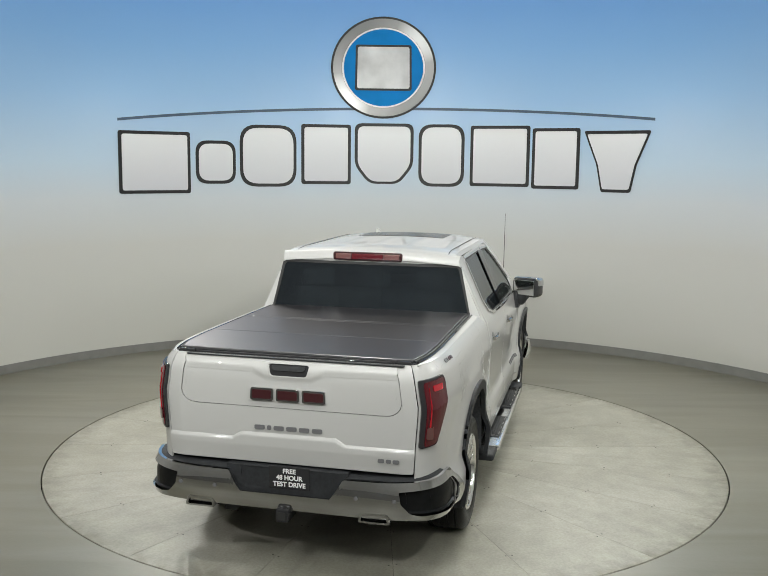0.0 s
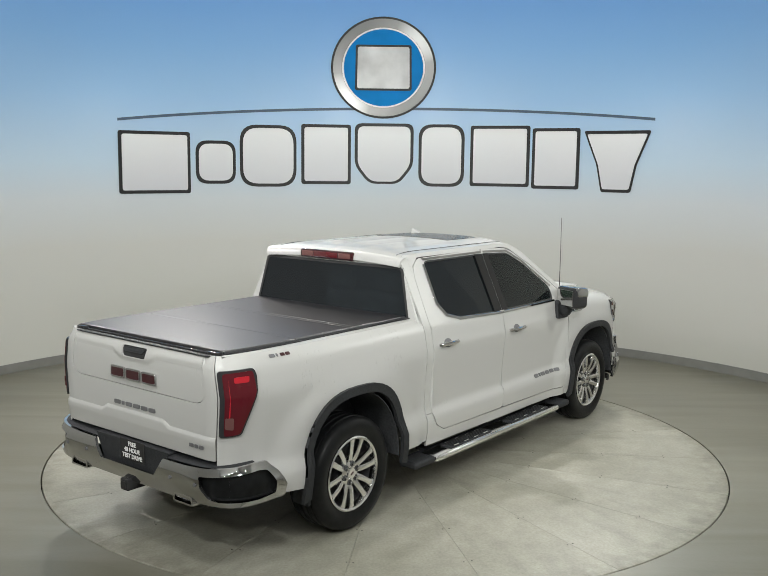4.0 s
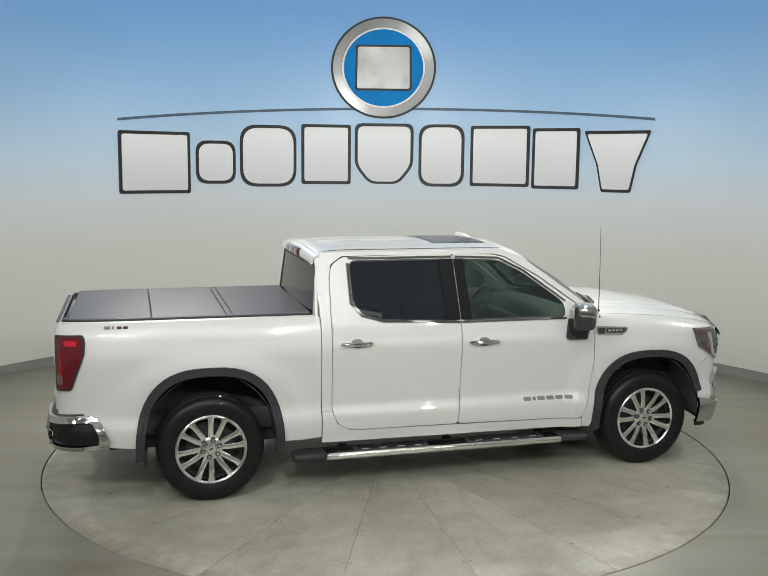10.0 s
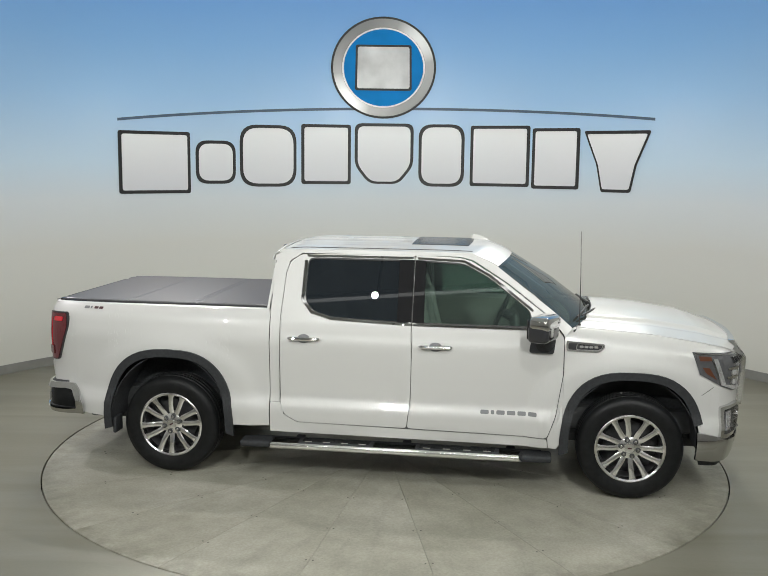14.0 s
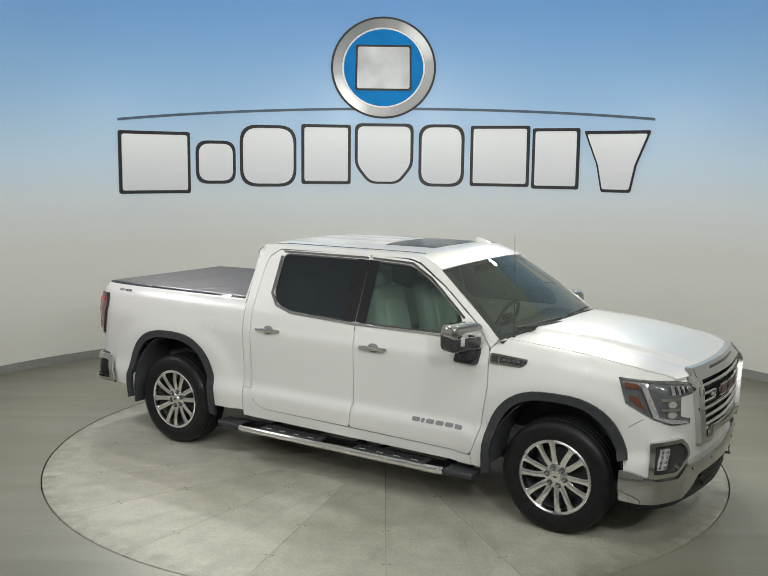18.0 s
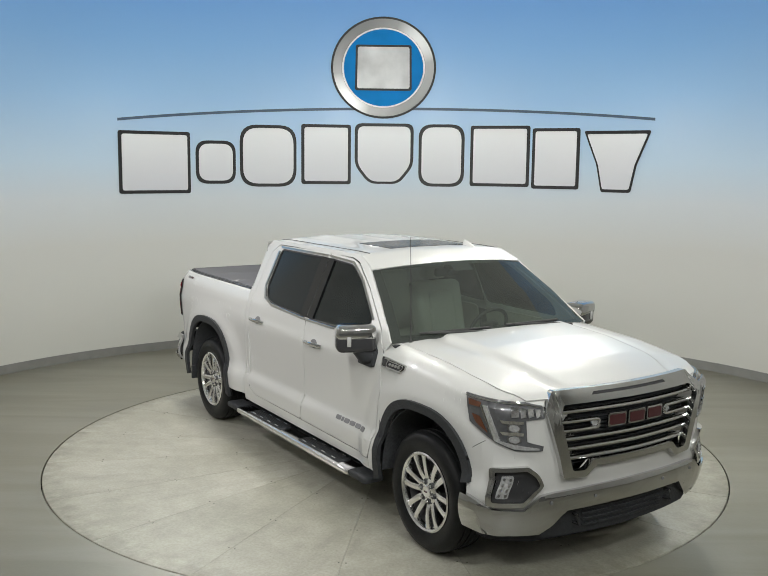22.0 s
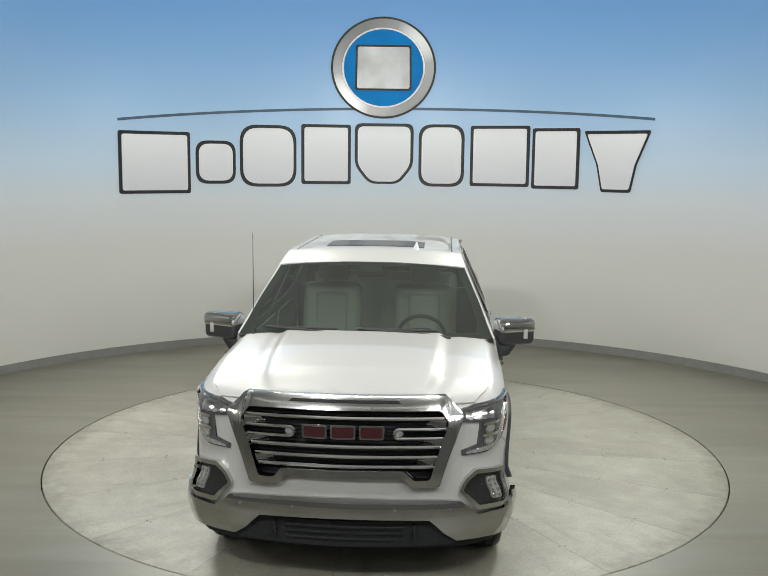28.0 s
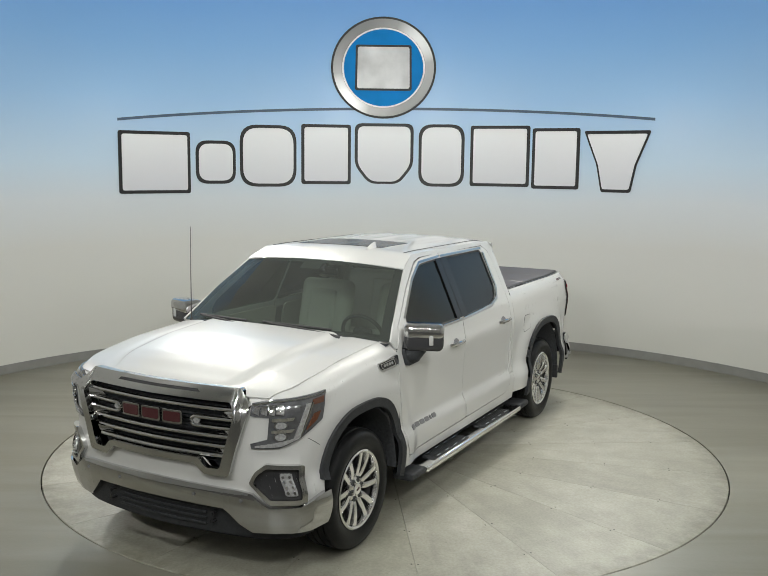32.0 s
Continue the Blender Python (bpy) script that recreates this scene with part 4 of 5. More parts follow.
    # rocker under the doors
    part("rocker", plate([[(-0.812, 0.408), (1.435, 0.395), (1.425, 0.468), (-0.582, 0.4955), (-0.692, 0.556), (-0.7305, 0.655), (-0.81, 0.655)]], surf, 0.012, 0.06, 0.04, -0.012), PAINT, truck, bevel=0.003)
    # post behind the rear door
    part("rear_post", plate([[(-0.812, 0.659), (-0.731, 0.659), (-0.732, 1.40), (-0.720, 1.70), (-0.695, 1.797), (-0.605, 1.855), (-0.60, 1.885), (-0.78, 1.885), (-0.825, 1.83), (-0.818, 1.40)]], surf, 0.014, 0.03, 0.05, -0.014), PAINT, truck, bevel=0.003)
    # roof side and front post
    rail = [(-0.61, 1.859), (0.70, 1.858), (0.81, 1.834), (1.085, 1.672), (1.432, 1.422), (1.548, 1.28), (1.60, 1.345), (1.50, 1.43), (1.165, 1.675), (0.985, 1.805), (0.80, 1.888), (-0.60, 1.888)]
    part("roof_side", plate([rail], surf, 0.014, 0.05, 0.05, -0.014), PAINT, truck, bevel=0.003)
    part("door_seam_backing", plate([[(-0.80, 0.42), (1.42, 0.42), (1.53, 0.9), (1.53, 1.27), (-0.80, 1.27)]], surf, 0.01, 0.1, 0.1, -0.045), SEAM, truck)


def build_step(truck, s):
    step = part("running_board", box(0.215, s * 1.00, 0.315, 2.02, 0.17, 0.05, 0.018, 3), ALLOY, truck, "bright running board with black step pads")
    for x0, x1 in ((-0.56, 0.055), (0.395, 1.06)):
        pad = part("step_pad", box((x0 + x1) / 2, s * 1.00, 0.345, x1 - x0, 0.112, 0.012, 0.004), PLASTIC, step)
        for k in range(5):
            part("pad_rib", box((x0 + x1) / 2, s * (0.96 + 0.020 * k), 0.352, (x1 - x0) * 0.9, 0.008, 0.006, 0.002, 1), RUBBER, step)
        stud = part("pad_stud", box(0, 0, 0, 0.062, 0.007, 0.008, 0.002, 1), ALLOY, step)
        for k in range(8):
            ob = stud if k == 0 else new("pad_stud", stud.data)
            ob.parent = step
            ob.matrix_basis = pose(x0 + (x1 - x0) * (0.14 + 0.24 * (k // 2)), s * (0.952, 1.046)[k % 2], 0.3535)
    for x0, x1 in ((-1.05, -0.795), (1.225, 1.47)):
        part("end_cap", box((x0 + x1) / 2, s * 0.985, 0.315, x1 - x0, 0.17, 0.055, 0.02, 3), PLASTIC, step)
    # dark strip added to fill the gap between board and rocker
    part("inner_dark_strip", box(0.22, s * 0.905, 0.318, 2.35, 0.075, 0.035, 0.008), PLASTIC, step)
    for x in (-0.6, 0.3, 1.15):
        part("bracket", box(x, s * 0.86, 0.305, 0.07, 0.22, 0.03, 0.008), UNDER, step)


def build_mirror(truck, s):
    lean = Matrix.Rotation(radians(s * 22), 4, "Z")
    head = part("mirror", box(1.372, s * 1.100, 1.362, 0.170, 0.285, 0.198, 0.042, 4, turn=lean), GLOSSBLACK, truck, "door mirror with a chrome cap")
    part("mirror_cap", box(1.380, s * 1.103, 1.408, 0.174, 0.291, 0.112, 0.042, 4, turn=lean), CHROME, head, "chrome mirror cap")
    part("mirror_glass", box(1.290, s * 1.067, 1.362, 0.008, 0.225, 0.15, 0.003, 1, turn=lean), CHROME, head)
    part("turn_signal", box(1.432, s * 1.185, 1.350, 0.020, 0.032, 0.075, 0.007, 2, turn=lean), WHITELENS, head)
    part("mirror_arm", tube([(1.375, s * 1.06, 1.29), (1.385, s * 1.02, 1.235), (1.40, s * 0.965, 1.225)], [0.075, 0.08, 0.07], 12, flat=0.9), PLASTIC, head)
    part("arm_foot", plate([rounded([(1.27, 1.155), (1.46, 1.150), (1.475, 1.265), (1.42, 1.325), (1.30, 1.325)], 0.02, 3)], side_skin(s), 0.03, 0.05, 0.05, 0.001), PLASTIC, head, bevel=0.006)


def build_headlight(truck, s):
    X, Yv = FRONT.at_x, FRONT.at_y
    full = [(X(2.50), 1.198), (Yv(0.80), 1.180), (Yv(0.695), 1.160), (Yv(0.695), 1.090), (Yv(0.80), 1.080), (Yv(0.795), 0.945), (Yv(0.70), 0.915), (Yv(0.705), 0.885), (Yv(0.86), 0.888), (X(2.74), 0.93), (X(2.56), 1.03)]
    flip = lambda poly: [(s * a, z) for a, z in poly]
    lamp = part("headlight", plate([flip(full)], FRONT, 0.010, 0.03, 0.05, 0.0005), LAMPDARK, truck, "headlight with dark bowl, chrome reflectors and amber corner", bevel=0.003)
    part("upper_rim", plate([flip([(X(2.51), 1.192), (Yv(0.80), 1.174), (Yv(0.70), 1.154), (Yv(0.70), 1.146), (Yv(0.80), 1.166), (X(2.52), 1.184)])], FRONT, 0.004, 0.02, 0.05, 0.0107), CHROME, lamp)
    # row of reflector cells along the upper arm
    for k in range(4):
        y0 = 0.715 + 0.040 * k
        cell = lambda a, z, off, y0=y0: FRONT(a, z, off + 0.012 * (abs(a) - Yv(y0)) / 0.035)
        part("reflector_cell", plate([flip([(Yv(y0), 1.104 + 0.004 * (k < 2)), (Yv(y0 + 0.035), 1.100), (Yv(y0 + 0.035), 1.148 + 0.004 * k), (Yv(y0), 1.142 + 0.004 * k)])], cell, 0.003, 0.02, 0.03, 0.0112), LAMPCHROME, lamp, smooth=20)
    # two stacked lamps, each under a chrome brow
    for k in range(2):
        z = 1.046 - 0.072 * k
        tilt = lambda a, z2, off, z=z: FRONT(a, z2, off + 0.25 * (z2 - z))
        part("lamp_brow", plate([flip(rounded([(Yv(0.815), z + 0.012), (X(2.775), z + 0.012), (X(2.765), z + 0.034), (Yv(0.815), z + 0.034)], 0.006, 2))], tilt, 0.006, 0.02, 0.02, 0.0112), LAMPCHROME, lamp, smooth=20)
        part("projector_lens", plate([flip(oval(Yv(0.862), z - 0.012, 0.030, 0.022, 20))], FRONT, 0.012, 0.015, 0.03, 0.0110), CLEARLAMP, lamp, bevel=0.004)
        part("lens_hood", plate([flip(oval(Yv(0.862), z - 0.012, 0.040, 0.030, 20)), flip(oval(Yv(0.862), z - 0.012, 0.032, 0.024, 20))], FRONT, 0.008, 0.015, 0.03, 0.0108), CHROME, lamp)
    part("light_blade", plate([flip([(X(2.655), 1.15), (X(2.69), 1.15), (X(2.765), 0.945), (Yv(0.73), 0.906), (Yv(0.73), 0.893), (Yv(0.865), 0.900), (X(2.735), 0.940)])], FRONT, 0.008, 0.02, 0.05, 0.0110), CLEARLAMP, lamp)
    part("blade_edge", plate([flip([(X(2.640), 1.15), (X(2.650), 1.15), (X(2.733), 0.944), (X(2.728), 0.940)])], FRONT, 0.010, 0.02, 0.05, 0.0110), CHROME, lamp)
    part("amber_upper", plate([flip([(X(2.545), 1.172), (X(2.64), 1.165), (X(2.645), 1.135), (X(2.555), 1.135)])], FRONT, 0.006, 0.03, 0.05, 0.0140), AMBER, lamp)
    part("amber_lower", plate([flip([(X(2.575), 1.085), (X(2.63), 1.078), (X(2.69), 0.985), (X(2.61), 1.035)])], FRONT, 0.006, 0.03, 0.05, 0.0140), AMBER, lamp)


def build_taillight(truck, s):
    X, Yv = REAR.at_x, REAR.at_y
    flip = lambda poly: [(s * a, z) for a, z in poly]
    lens = part("taillight", plate([flip(rounded([(Yv(0.826), 1.322), (X(-2.58), 1.330), (X(-2.565), 1.285), (X(-2.572), 1.19), (X(-2.672), 0.915), (Yv(0.826), 0.905)], 0.02, 3))], REAR, 0.014, 0.02, 0.05, 0.0005), GLOSSBLACK, truck, "dark red wraparound taillight", bevel=0.004)
    part("red_lens", plate([flip(rounded([(Yv(0.850), 1.308), (X(-2.592), 1.318), (X(-2.580), 1.20), (X(-2.682), 0.925), (Yv(0.850), 0.915)], 0.02, 3))], REAR, 0.005, 0.02, 0.05, 0.0145), REDLENS, lens)
    part("light_tube", plate([flip(rounded([(Yv(0.872), 1.27), (X(-2.735), 1.275), (X(-2.742), 1.03), (Yv(0.872), 1.02)], 0.012, 3))], REAR, 0.004, 0.02, 0.05, 0.0197), REDLIGHT, lens)
    part("light_tube", plate([flip(rounded([(X(-2.71), 1.285), (X(-2.62), 1.288), (X(-2.625), 1.25), (X(-2.71), 1.248)], 0.010, 3))], REAR, 0.004, 0.02, 0.05, 0.0197), REDLIGHT, lens)
    part("reverse_lens", plate([flip(rounded([(Yv(0.885), 1.035), (X(-2.758), 1.035), (X(-2.758), 0.965), (Yv(0.885), 0.955)], 0.01, 2))], REAR, 0.004, 0.02, 0.05, 0.024), PINKLENS, lens)


def build_front(truck):
    X, Yv = FRONT.at_x, FRONT.at_y
    amax = X(2.655)
    both = lambda half: half + [(-a, z) for a, z in reversed(half)]
    yz = lambda pts: [(Yv(y), z) for y, z in pts]
    g_out = yz([(-0.625, 1.238), (0.625, 1.238), (0.695, 1.143), (0.575, 0.705), (0.41, 0.70), (0.34, 0.765), (-0.34, 0.765), (-0.41, 0.70), (-0.575, 0.705), (-0.695, 1.143)])
    g_in = yz([(-0.570, 1.160), (0.570, 1.160), (0.610, 1.095), (0.515, 0.748), (0.425, 0.745), (0.365, 0.803), (-0.365, 0.803), (-0.425, 0.745), (-0.515, 0.748), (-0.610, 1.095)])
    g_out, g_in = rounded(g_out, 0.016, 3), rounded(g_in, 0.018, 3)
    # painted nose round the grille
    shell = [(-amax, 0.535), (-Yv(0.9), 0.485), (-Yv(0.755), 0.490), (-Yv(0.66), 0.585), (0, 0.60), (Yv(0.66), 0.585), (Yv(0.755), 0.490), (Yv(0.9), 0.485), (amax, 0.535), (amax, fender_top(2.66) - 0.004), (Yv(0.78), 1.195), (Yv(0.62), 1.20), (-Yv(0.62), 1.20), (-Yv(0.78), 1.195), (-amax, fender_top(2.66) - 0.004)]
    part("front_fascia", plate([shell, grow(g_in, 0.02)], FRONT, 0.012, 0.04, 0.04, -0.012), PAINT, truck, bevel=0.003)
    # grille
    grille = part("grille", plate([g_out, g_in], FRONT, 0.045, 0.04, 0.06, 0.0005), SATINCHROME, truck, "large chrome grille with horizontal bars", bevel=0.014)
    part("mesh_backing", plate([grow(g_in, 0.03)], FRONT, 0.006, 0.05, 0.08, -0.07), MESHBLACK, grille)
    for k in range(17):
        z = 0.765 + 0.0235 * k
        w = 0.52 + 0.09 * (z - 0.75) / 0.35 if z < 1.1 else 0.57
        part("mesh_fin", plate([yz([(-w, z), (w, z), (w, z + 0.008), (-w, z + 0.008)])], FRONT, 0.02, 0.1, 0.1, -0.062), PLASTIC, grille)
    reach = lambda z: 0.518 + 0.095 * (z - 0.748) / 0.347
    # six rounded bars, joined in pairs by faceted wedges at their ends; the second and third stop in a loop beside the badge
    for z in (1.114, 0.942, 0.880, 0.820):
        w = min(reach(z), 0.592)
        part("grille_bar", tube([FRONT(Yv(-w + 2 * w * k / 28), z, -0.004) for k in range(29)], 0.018, 10, flat=0.90), CHROME, grille)
    for s in (1, -1):
        loop = [(reach(1.052) - 0.26 * k / 8, 1.052) for k in range(9)] + [(0.325 - 0.028 * math.sin(math.pi * k / 8), 1.0235 + 0.0285 * math.cos(math.pi * k / 8)) for k in range(9)] + [(reach(0.995) - 0.245 * (8 - k) / 8, 0.995) for k in range(9)]
        part("grille_bar", tube([FRONT(s * Yv(y), z, -0.004) for y, z in loop], 0.016, 10, flat=0.86), CHROME, grille)
        part("bar_end", plate([oval(s * Yv(0.330), 1.0235, 0.024, 0.017, 20)], FRONT, 0.022, 0.02, 0.02, -0.022), CLEARLAMP, grille, bevel=0.006)
        for zt, zb in ((1.114, 1.052), (0.995, 0.942), (0.880, 0.820)):
            wt, wb = min(reach(zt), 0.60), reach(zb)
            slope = lambda a, z, off, w=wt: FRONT(a, z, off - 0.055 * min(1, max(0, (Yv(w) - abs(a)) / 0.12)))
            part("bar_wedge", plate([[(s * Yv(y), z) for y, z in ((wt, zt - 0.008), (wt - 0.075, zt - 0.010), (wb - 0.115, zb + 0.012), (wb, zb + 0.008))]], slope, 0.012, 0.03, 0.02, 0.0), CHROME, grille, smooth=20)
        # fog lamps
        P = rounded([(s * a, z) for a, z in yz([(0.93, 0.775), (0.79, 0.795), (0.735, 0.745), (0.685, 0.665), (0.775, 0.535), (0.925, 0.535)])], 0.015, 3)
        fog = part("fog_lamp", plate([P, grow(P, -0.032)], FRONT, 0.032, 0.02, 0.04, 0.0005), SATINCHROME, truck, "fog lamp in a chrome frame", bevel=0.016)
        part("fog_recess", plate([grow(P, -0.030)], FRONT, 0.004, 0.03, 0.05, 0.0008), GLOSSBLACK, fog)
        L = rounded([(s * a, z) for a, z in yz([(0.898, 0.728), (0.857, 0.732), (0.857, 0.592), (0.898, 0.590)])], 0.012, 3)
        part("fog_lens", plate([L], FRONT, 0.014, 0.02, 0.03, 0.005), CLEARLAMP, fog, bevel=0.004)
        for k in range(8):
            y, z = 0.868 + 0.019 * (k % 2), 0.613 + 0.032 * (k // 2)
            part("led", plate([oval(s * Yv(y), z, 0.0075, 0.011, 12)], FRONT, 0.006, 0.01, 0.03, 0.0185), LAMPCHROME, fog, bevel=0.002)
    # badge: plain red blocks in a chrome edge
    for k in range(3):
        y0 = -0.245 + 0.168 * k
        blk = rounded(yz([(y0, 0.990), (y0 + 0.150, 0.990), (y0 + 0.150, 1.078), (y0, 1.078)]), 0.015, 3)
        edge = part("badge_block", plate([blk], FRONT, 0.016, 0.05, 0.1, 0.008), CHROME, grille, bevel=0.003)
        part("badge_face", plate([grow(blk, -0.012)], FRONT, 0.003, 0.05, 0.1, 0.0245), BADGERED, edge)
    # bumper
    half = [(0, 0.625), (Yv(0.60), 0.612), (Yv(0.685), 0.600), (Yv(0.775), 0.515), (Yv(0.90), 0.526), (X(2.69), 0.562), (X(2.62), 0.578), (X(2.555), 0.584), (X(2.555), 0.365), (X(2.70), 0.350), (Yv(0.68), 0.340), (Yv(0.60), 0.395), (Yv(0.50), 0.488), (0, 0.495)]
    def bowed(a, z, off):
        return FRONT(a, z, off + 0.034 * (1 - ((z - 0.475) / 0.15) ** 2) - 0.02)
    bump = part("front_bumper", plate([half + [(-a, z) for a, z in reversed(half[1:-1])]], bowed, 0.03, 0.04, 0.018, 0.008), CHROME, truck, "wide chrome front bumper")
    intake = [(0, 0.50), (Yv(0.51), 0.493), (Yv(0.62), 0.395), (Yv(0.70), 0.345), (Yv(0.66), 0.310), (0, 0.300)]
    part("lower_intake", plate([intake + [(-a, z) for a, z in reversed(intake[1:-1])]], FRONT, 0.01, 0.05, 0.05, -0.005), PLASTIC, bump)
    for k in range(4):
        z = 0.345 + 0.036 * k
        part("intake_slat", plate([yz([(-0.36, z), (0.36, z), (0.36, z + 0.014), (-0.36, z + 0.014)])], FRONT, 0.014, 0.06, 0.1, 0.0055), PLASTIC, bump, bevel=0.003)
    dam = [(0, 0.345), (Yv(0.70), 0.345), (X(2.70), 0.352), (X(2.60), 0.36), (X(2.62), 0.305), (Yv(0.70), 0.278), (0, 0.278)]
    part("air_dam", plate([dam + [(-a, z) for a, z in reversed(dam[1:-1])]], FRONT, 0.012, 0.05, 0.05, -0.045), PLASTIC, bump)
    for s in (1, -1):
        part("tow_hook", tube([FRONT(s * Yv(0.42), 0.44, -0.02), FRONT(s * Yv(0.42), 0.44, 0.045), FRONT(s * Yv(0.42), 0.385, 0.05), FRONT(s * Yv(0.42), 0.38, -0.02)], 0.013, 8), GLOSSBLACK, bump)
        for y in (0.30, 0.62):
            c = bowed(s * Yv(y), 0.555, 0.039)
            part("parking_sensor", lathe([(0.0005, 0), (0.011, 0), (0.011, 0.003), (0.0005, 0.004)], 16, "x", centre=c), GREYBADGE, bump)
    # hood
    def edge_y(x):
        return FRONT(X(x), fender_top(x), 0).y - 0.005

    def hood(u, v):
        k = 2 * u - 1
        xr = 1.80 - 0.17 * k * k
        xf = 2.945 - 0.04 * k * k - 0.075 * abs(k) ** 5
        x = xr + (xf - xr) * v
        e = edge_y(min(x, 2.70)) if x <= 2.70 else edge_y(2.70) - (x - 2.70) * 0.55
        y = k * e
        crown = lerp(x, [1.6, 2.3, 2.6, 2.85, 2.95], [0.060, 0.069, 0.066, 0.046, 0.034])
        z = fender_top(x) + 0.004 + crown * (1 - abs(k) ** 2.4)
        w = 0.66 - 0.05 * (x - 1.7)
        t = min(1.0, max(0.0, (w + 0.035 - abs(k)) / 0.07))
        z += 0.017 * t * t * (3 - 2 * t) * min(1, (2.96 - x) / 0.25) - 0.006 * math.exp(-((abs(k) - w - 0.07) / 0.05) ** 2)
        nose = max(0.0, (v - 0.93) / 0.07)
        return Vector((x, y, z - 0.018 * nose * nose))
    h = part("hood", grid(hood, 96, 44, 0.012), PAINT, truck, bevel=0.0)
    part("hood_slot", plate([yz([(-0.34, 1.198), (0.34, 1.198), (0.32, 1.214), (-0.32, 1.214)])], FRONT, 0.006, 0.05, 0.1, 0.0435), GLOSSBLACK, grille)
    part("radiator_block", box(2.3, 0, 0.95, 1.0, 1.3, 0.35), UNDER, truck)
    # cowl, wipers, aerial
    def cowl(u, v):
        k = 2 * u - 1
        p, q = windshield(u, -0.03), hood(u, 0.0)
        return p * (1 - v) + q * v - Vector((0, 0, 0.03 * math.sin(math.pi * v)))
    part("cowl", grid(cowl, 24, 5, 0.006), PLASTIC, truck, "black plastic cowl")
    for y0, y1 in ((0.62, 0.02), (-0.10, -0.68)):
        u0, u1 = 0.5 + y0 / 1.86, 0.5 + y1 / 1.86
        base = windshield(u0, -0.02) + Vector((0.05, 0, 0.02))
        part("wiper", tube([base, windshield((u0 * 0.5 + u1 * 0.5), 0.02) + Vector((0.04, 0, 0.03)), windshield(u1, 0.05) + Vector((0.03, 0, 0.025))], [0.012, 0.009, 0.007], 8), SEAL, truck)
        part("wiper_blade", tube([windshield(u0 * 0.85 + u1 * 0.15, 0.06) + Vector((0.02, 0, 0.015)), windshield(u1 * 1.1 - u0 * 0.1, 0.07) + Vector((0.02, 0, 0.015))], 0.009, 6), SEAL, truck)
    part("antenna", tube([(1.66, -0.815, 1.335), (1.655, -0.817, 1.75), (1.645, -0.82, 2.09)], [0.0045, 0.003, 0.0018], 8), SEAL, truck)
    part("antenna_base", lathe([(0.0005, 0.0), (0.022, 0.0), (0.016, 0.02), (0.006, 0.05), (0.0005, 0.05)], 16, "z", centre=(1.66, -0.815, 1.322)), SEAL, truck)
    # side vents
    for s in (1, -1):
        surf = lambda x, z, off, s=s: FRONT(s * X(x), z, off)
        P = rounded([(1.556, 1.178), (1.80, 1.172), (1.845, 1.205), (1.848, 1.235), (1.556, 1.252)], 0.018, 3)
        vent = part("fender_vent", plate([P], surf, 0.012, 0.03, 0.04, 0.0005), CHROME, truck, "chrome fender vent with a dark insert", bevel=0.004)
        part("vent_insert", plate([grow(P, -0.014)], surf, 0.004, 0.03, 0.04, 0.0127), GLOSSBLACK, vent)
        ring = rounded([(1.625, 1.188), (1.795, 1.184), (1.828, 1.206), (1.830, 1.230), (1.635, 1.240)], 0.016, 3)
        part("vent_ring", plate([ring, grow(ring, -0.007)], surf, 0.005, 0.02, 0.03, 0.0168), CHROME, vent)
        bars(vent, surf, CHROME, 1.655, 1.795, 1.204, 1.222, [1, 1, 1, 1], 0.0168, 0.004)


def windshield(u, v):
    k = 2 * u - 1
    xe, ye, ze = lerp(v, [-0.1, 0, 0.5, 1], [1.66, 1.592, 1.31, 0.985]), lerp(v, [-0.1, 0, 0.5, 1], [0.955, 0.935, 0.832, 0.722]), lerp(v, [-0.1, 0, 0.5, 1], [1.30, 1.342, 1.580, 1.802])
    c = 1 - k * k
    return Vector((xe + c * (0.205 - 0.08 * v), k * ye, ze + c * 0.035))


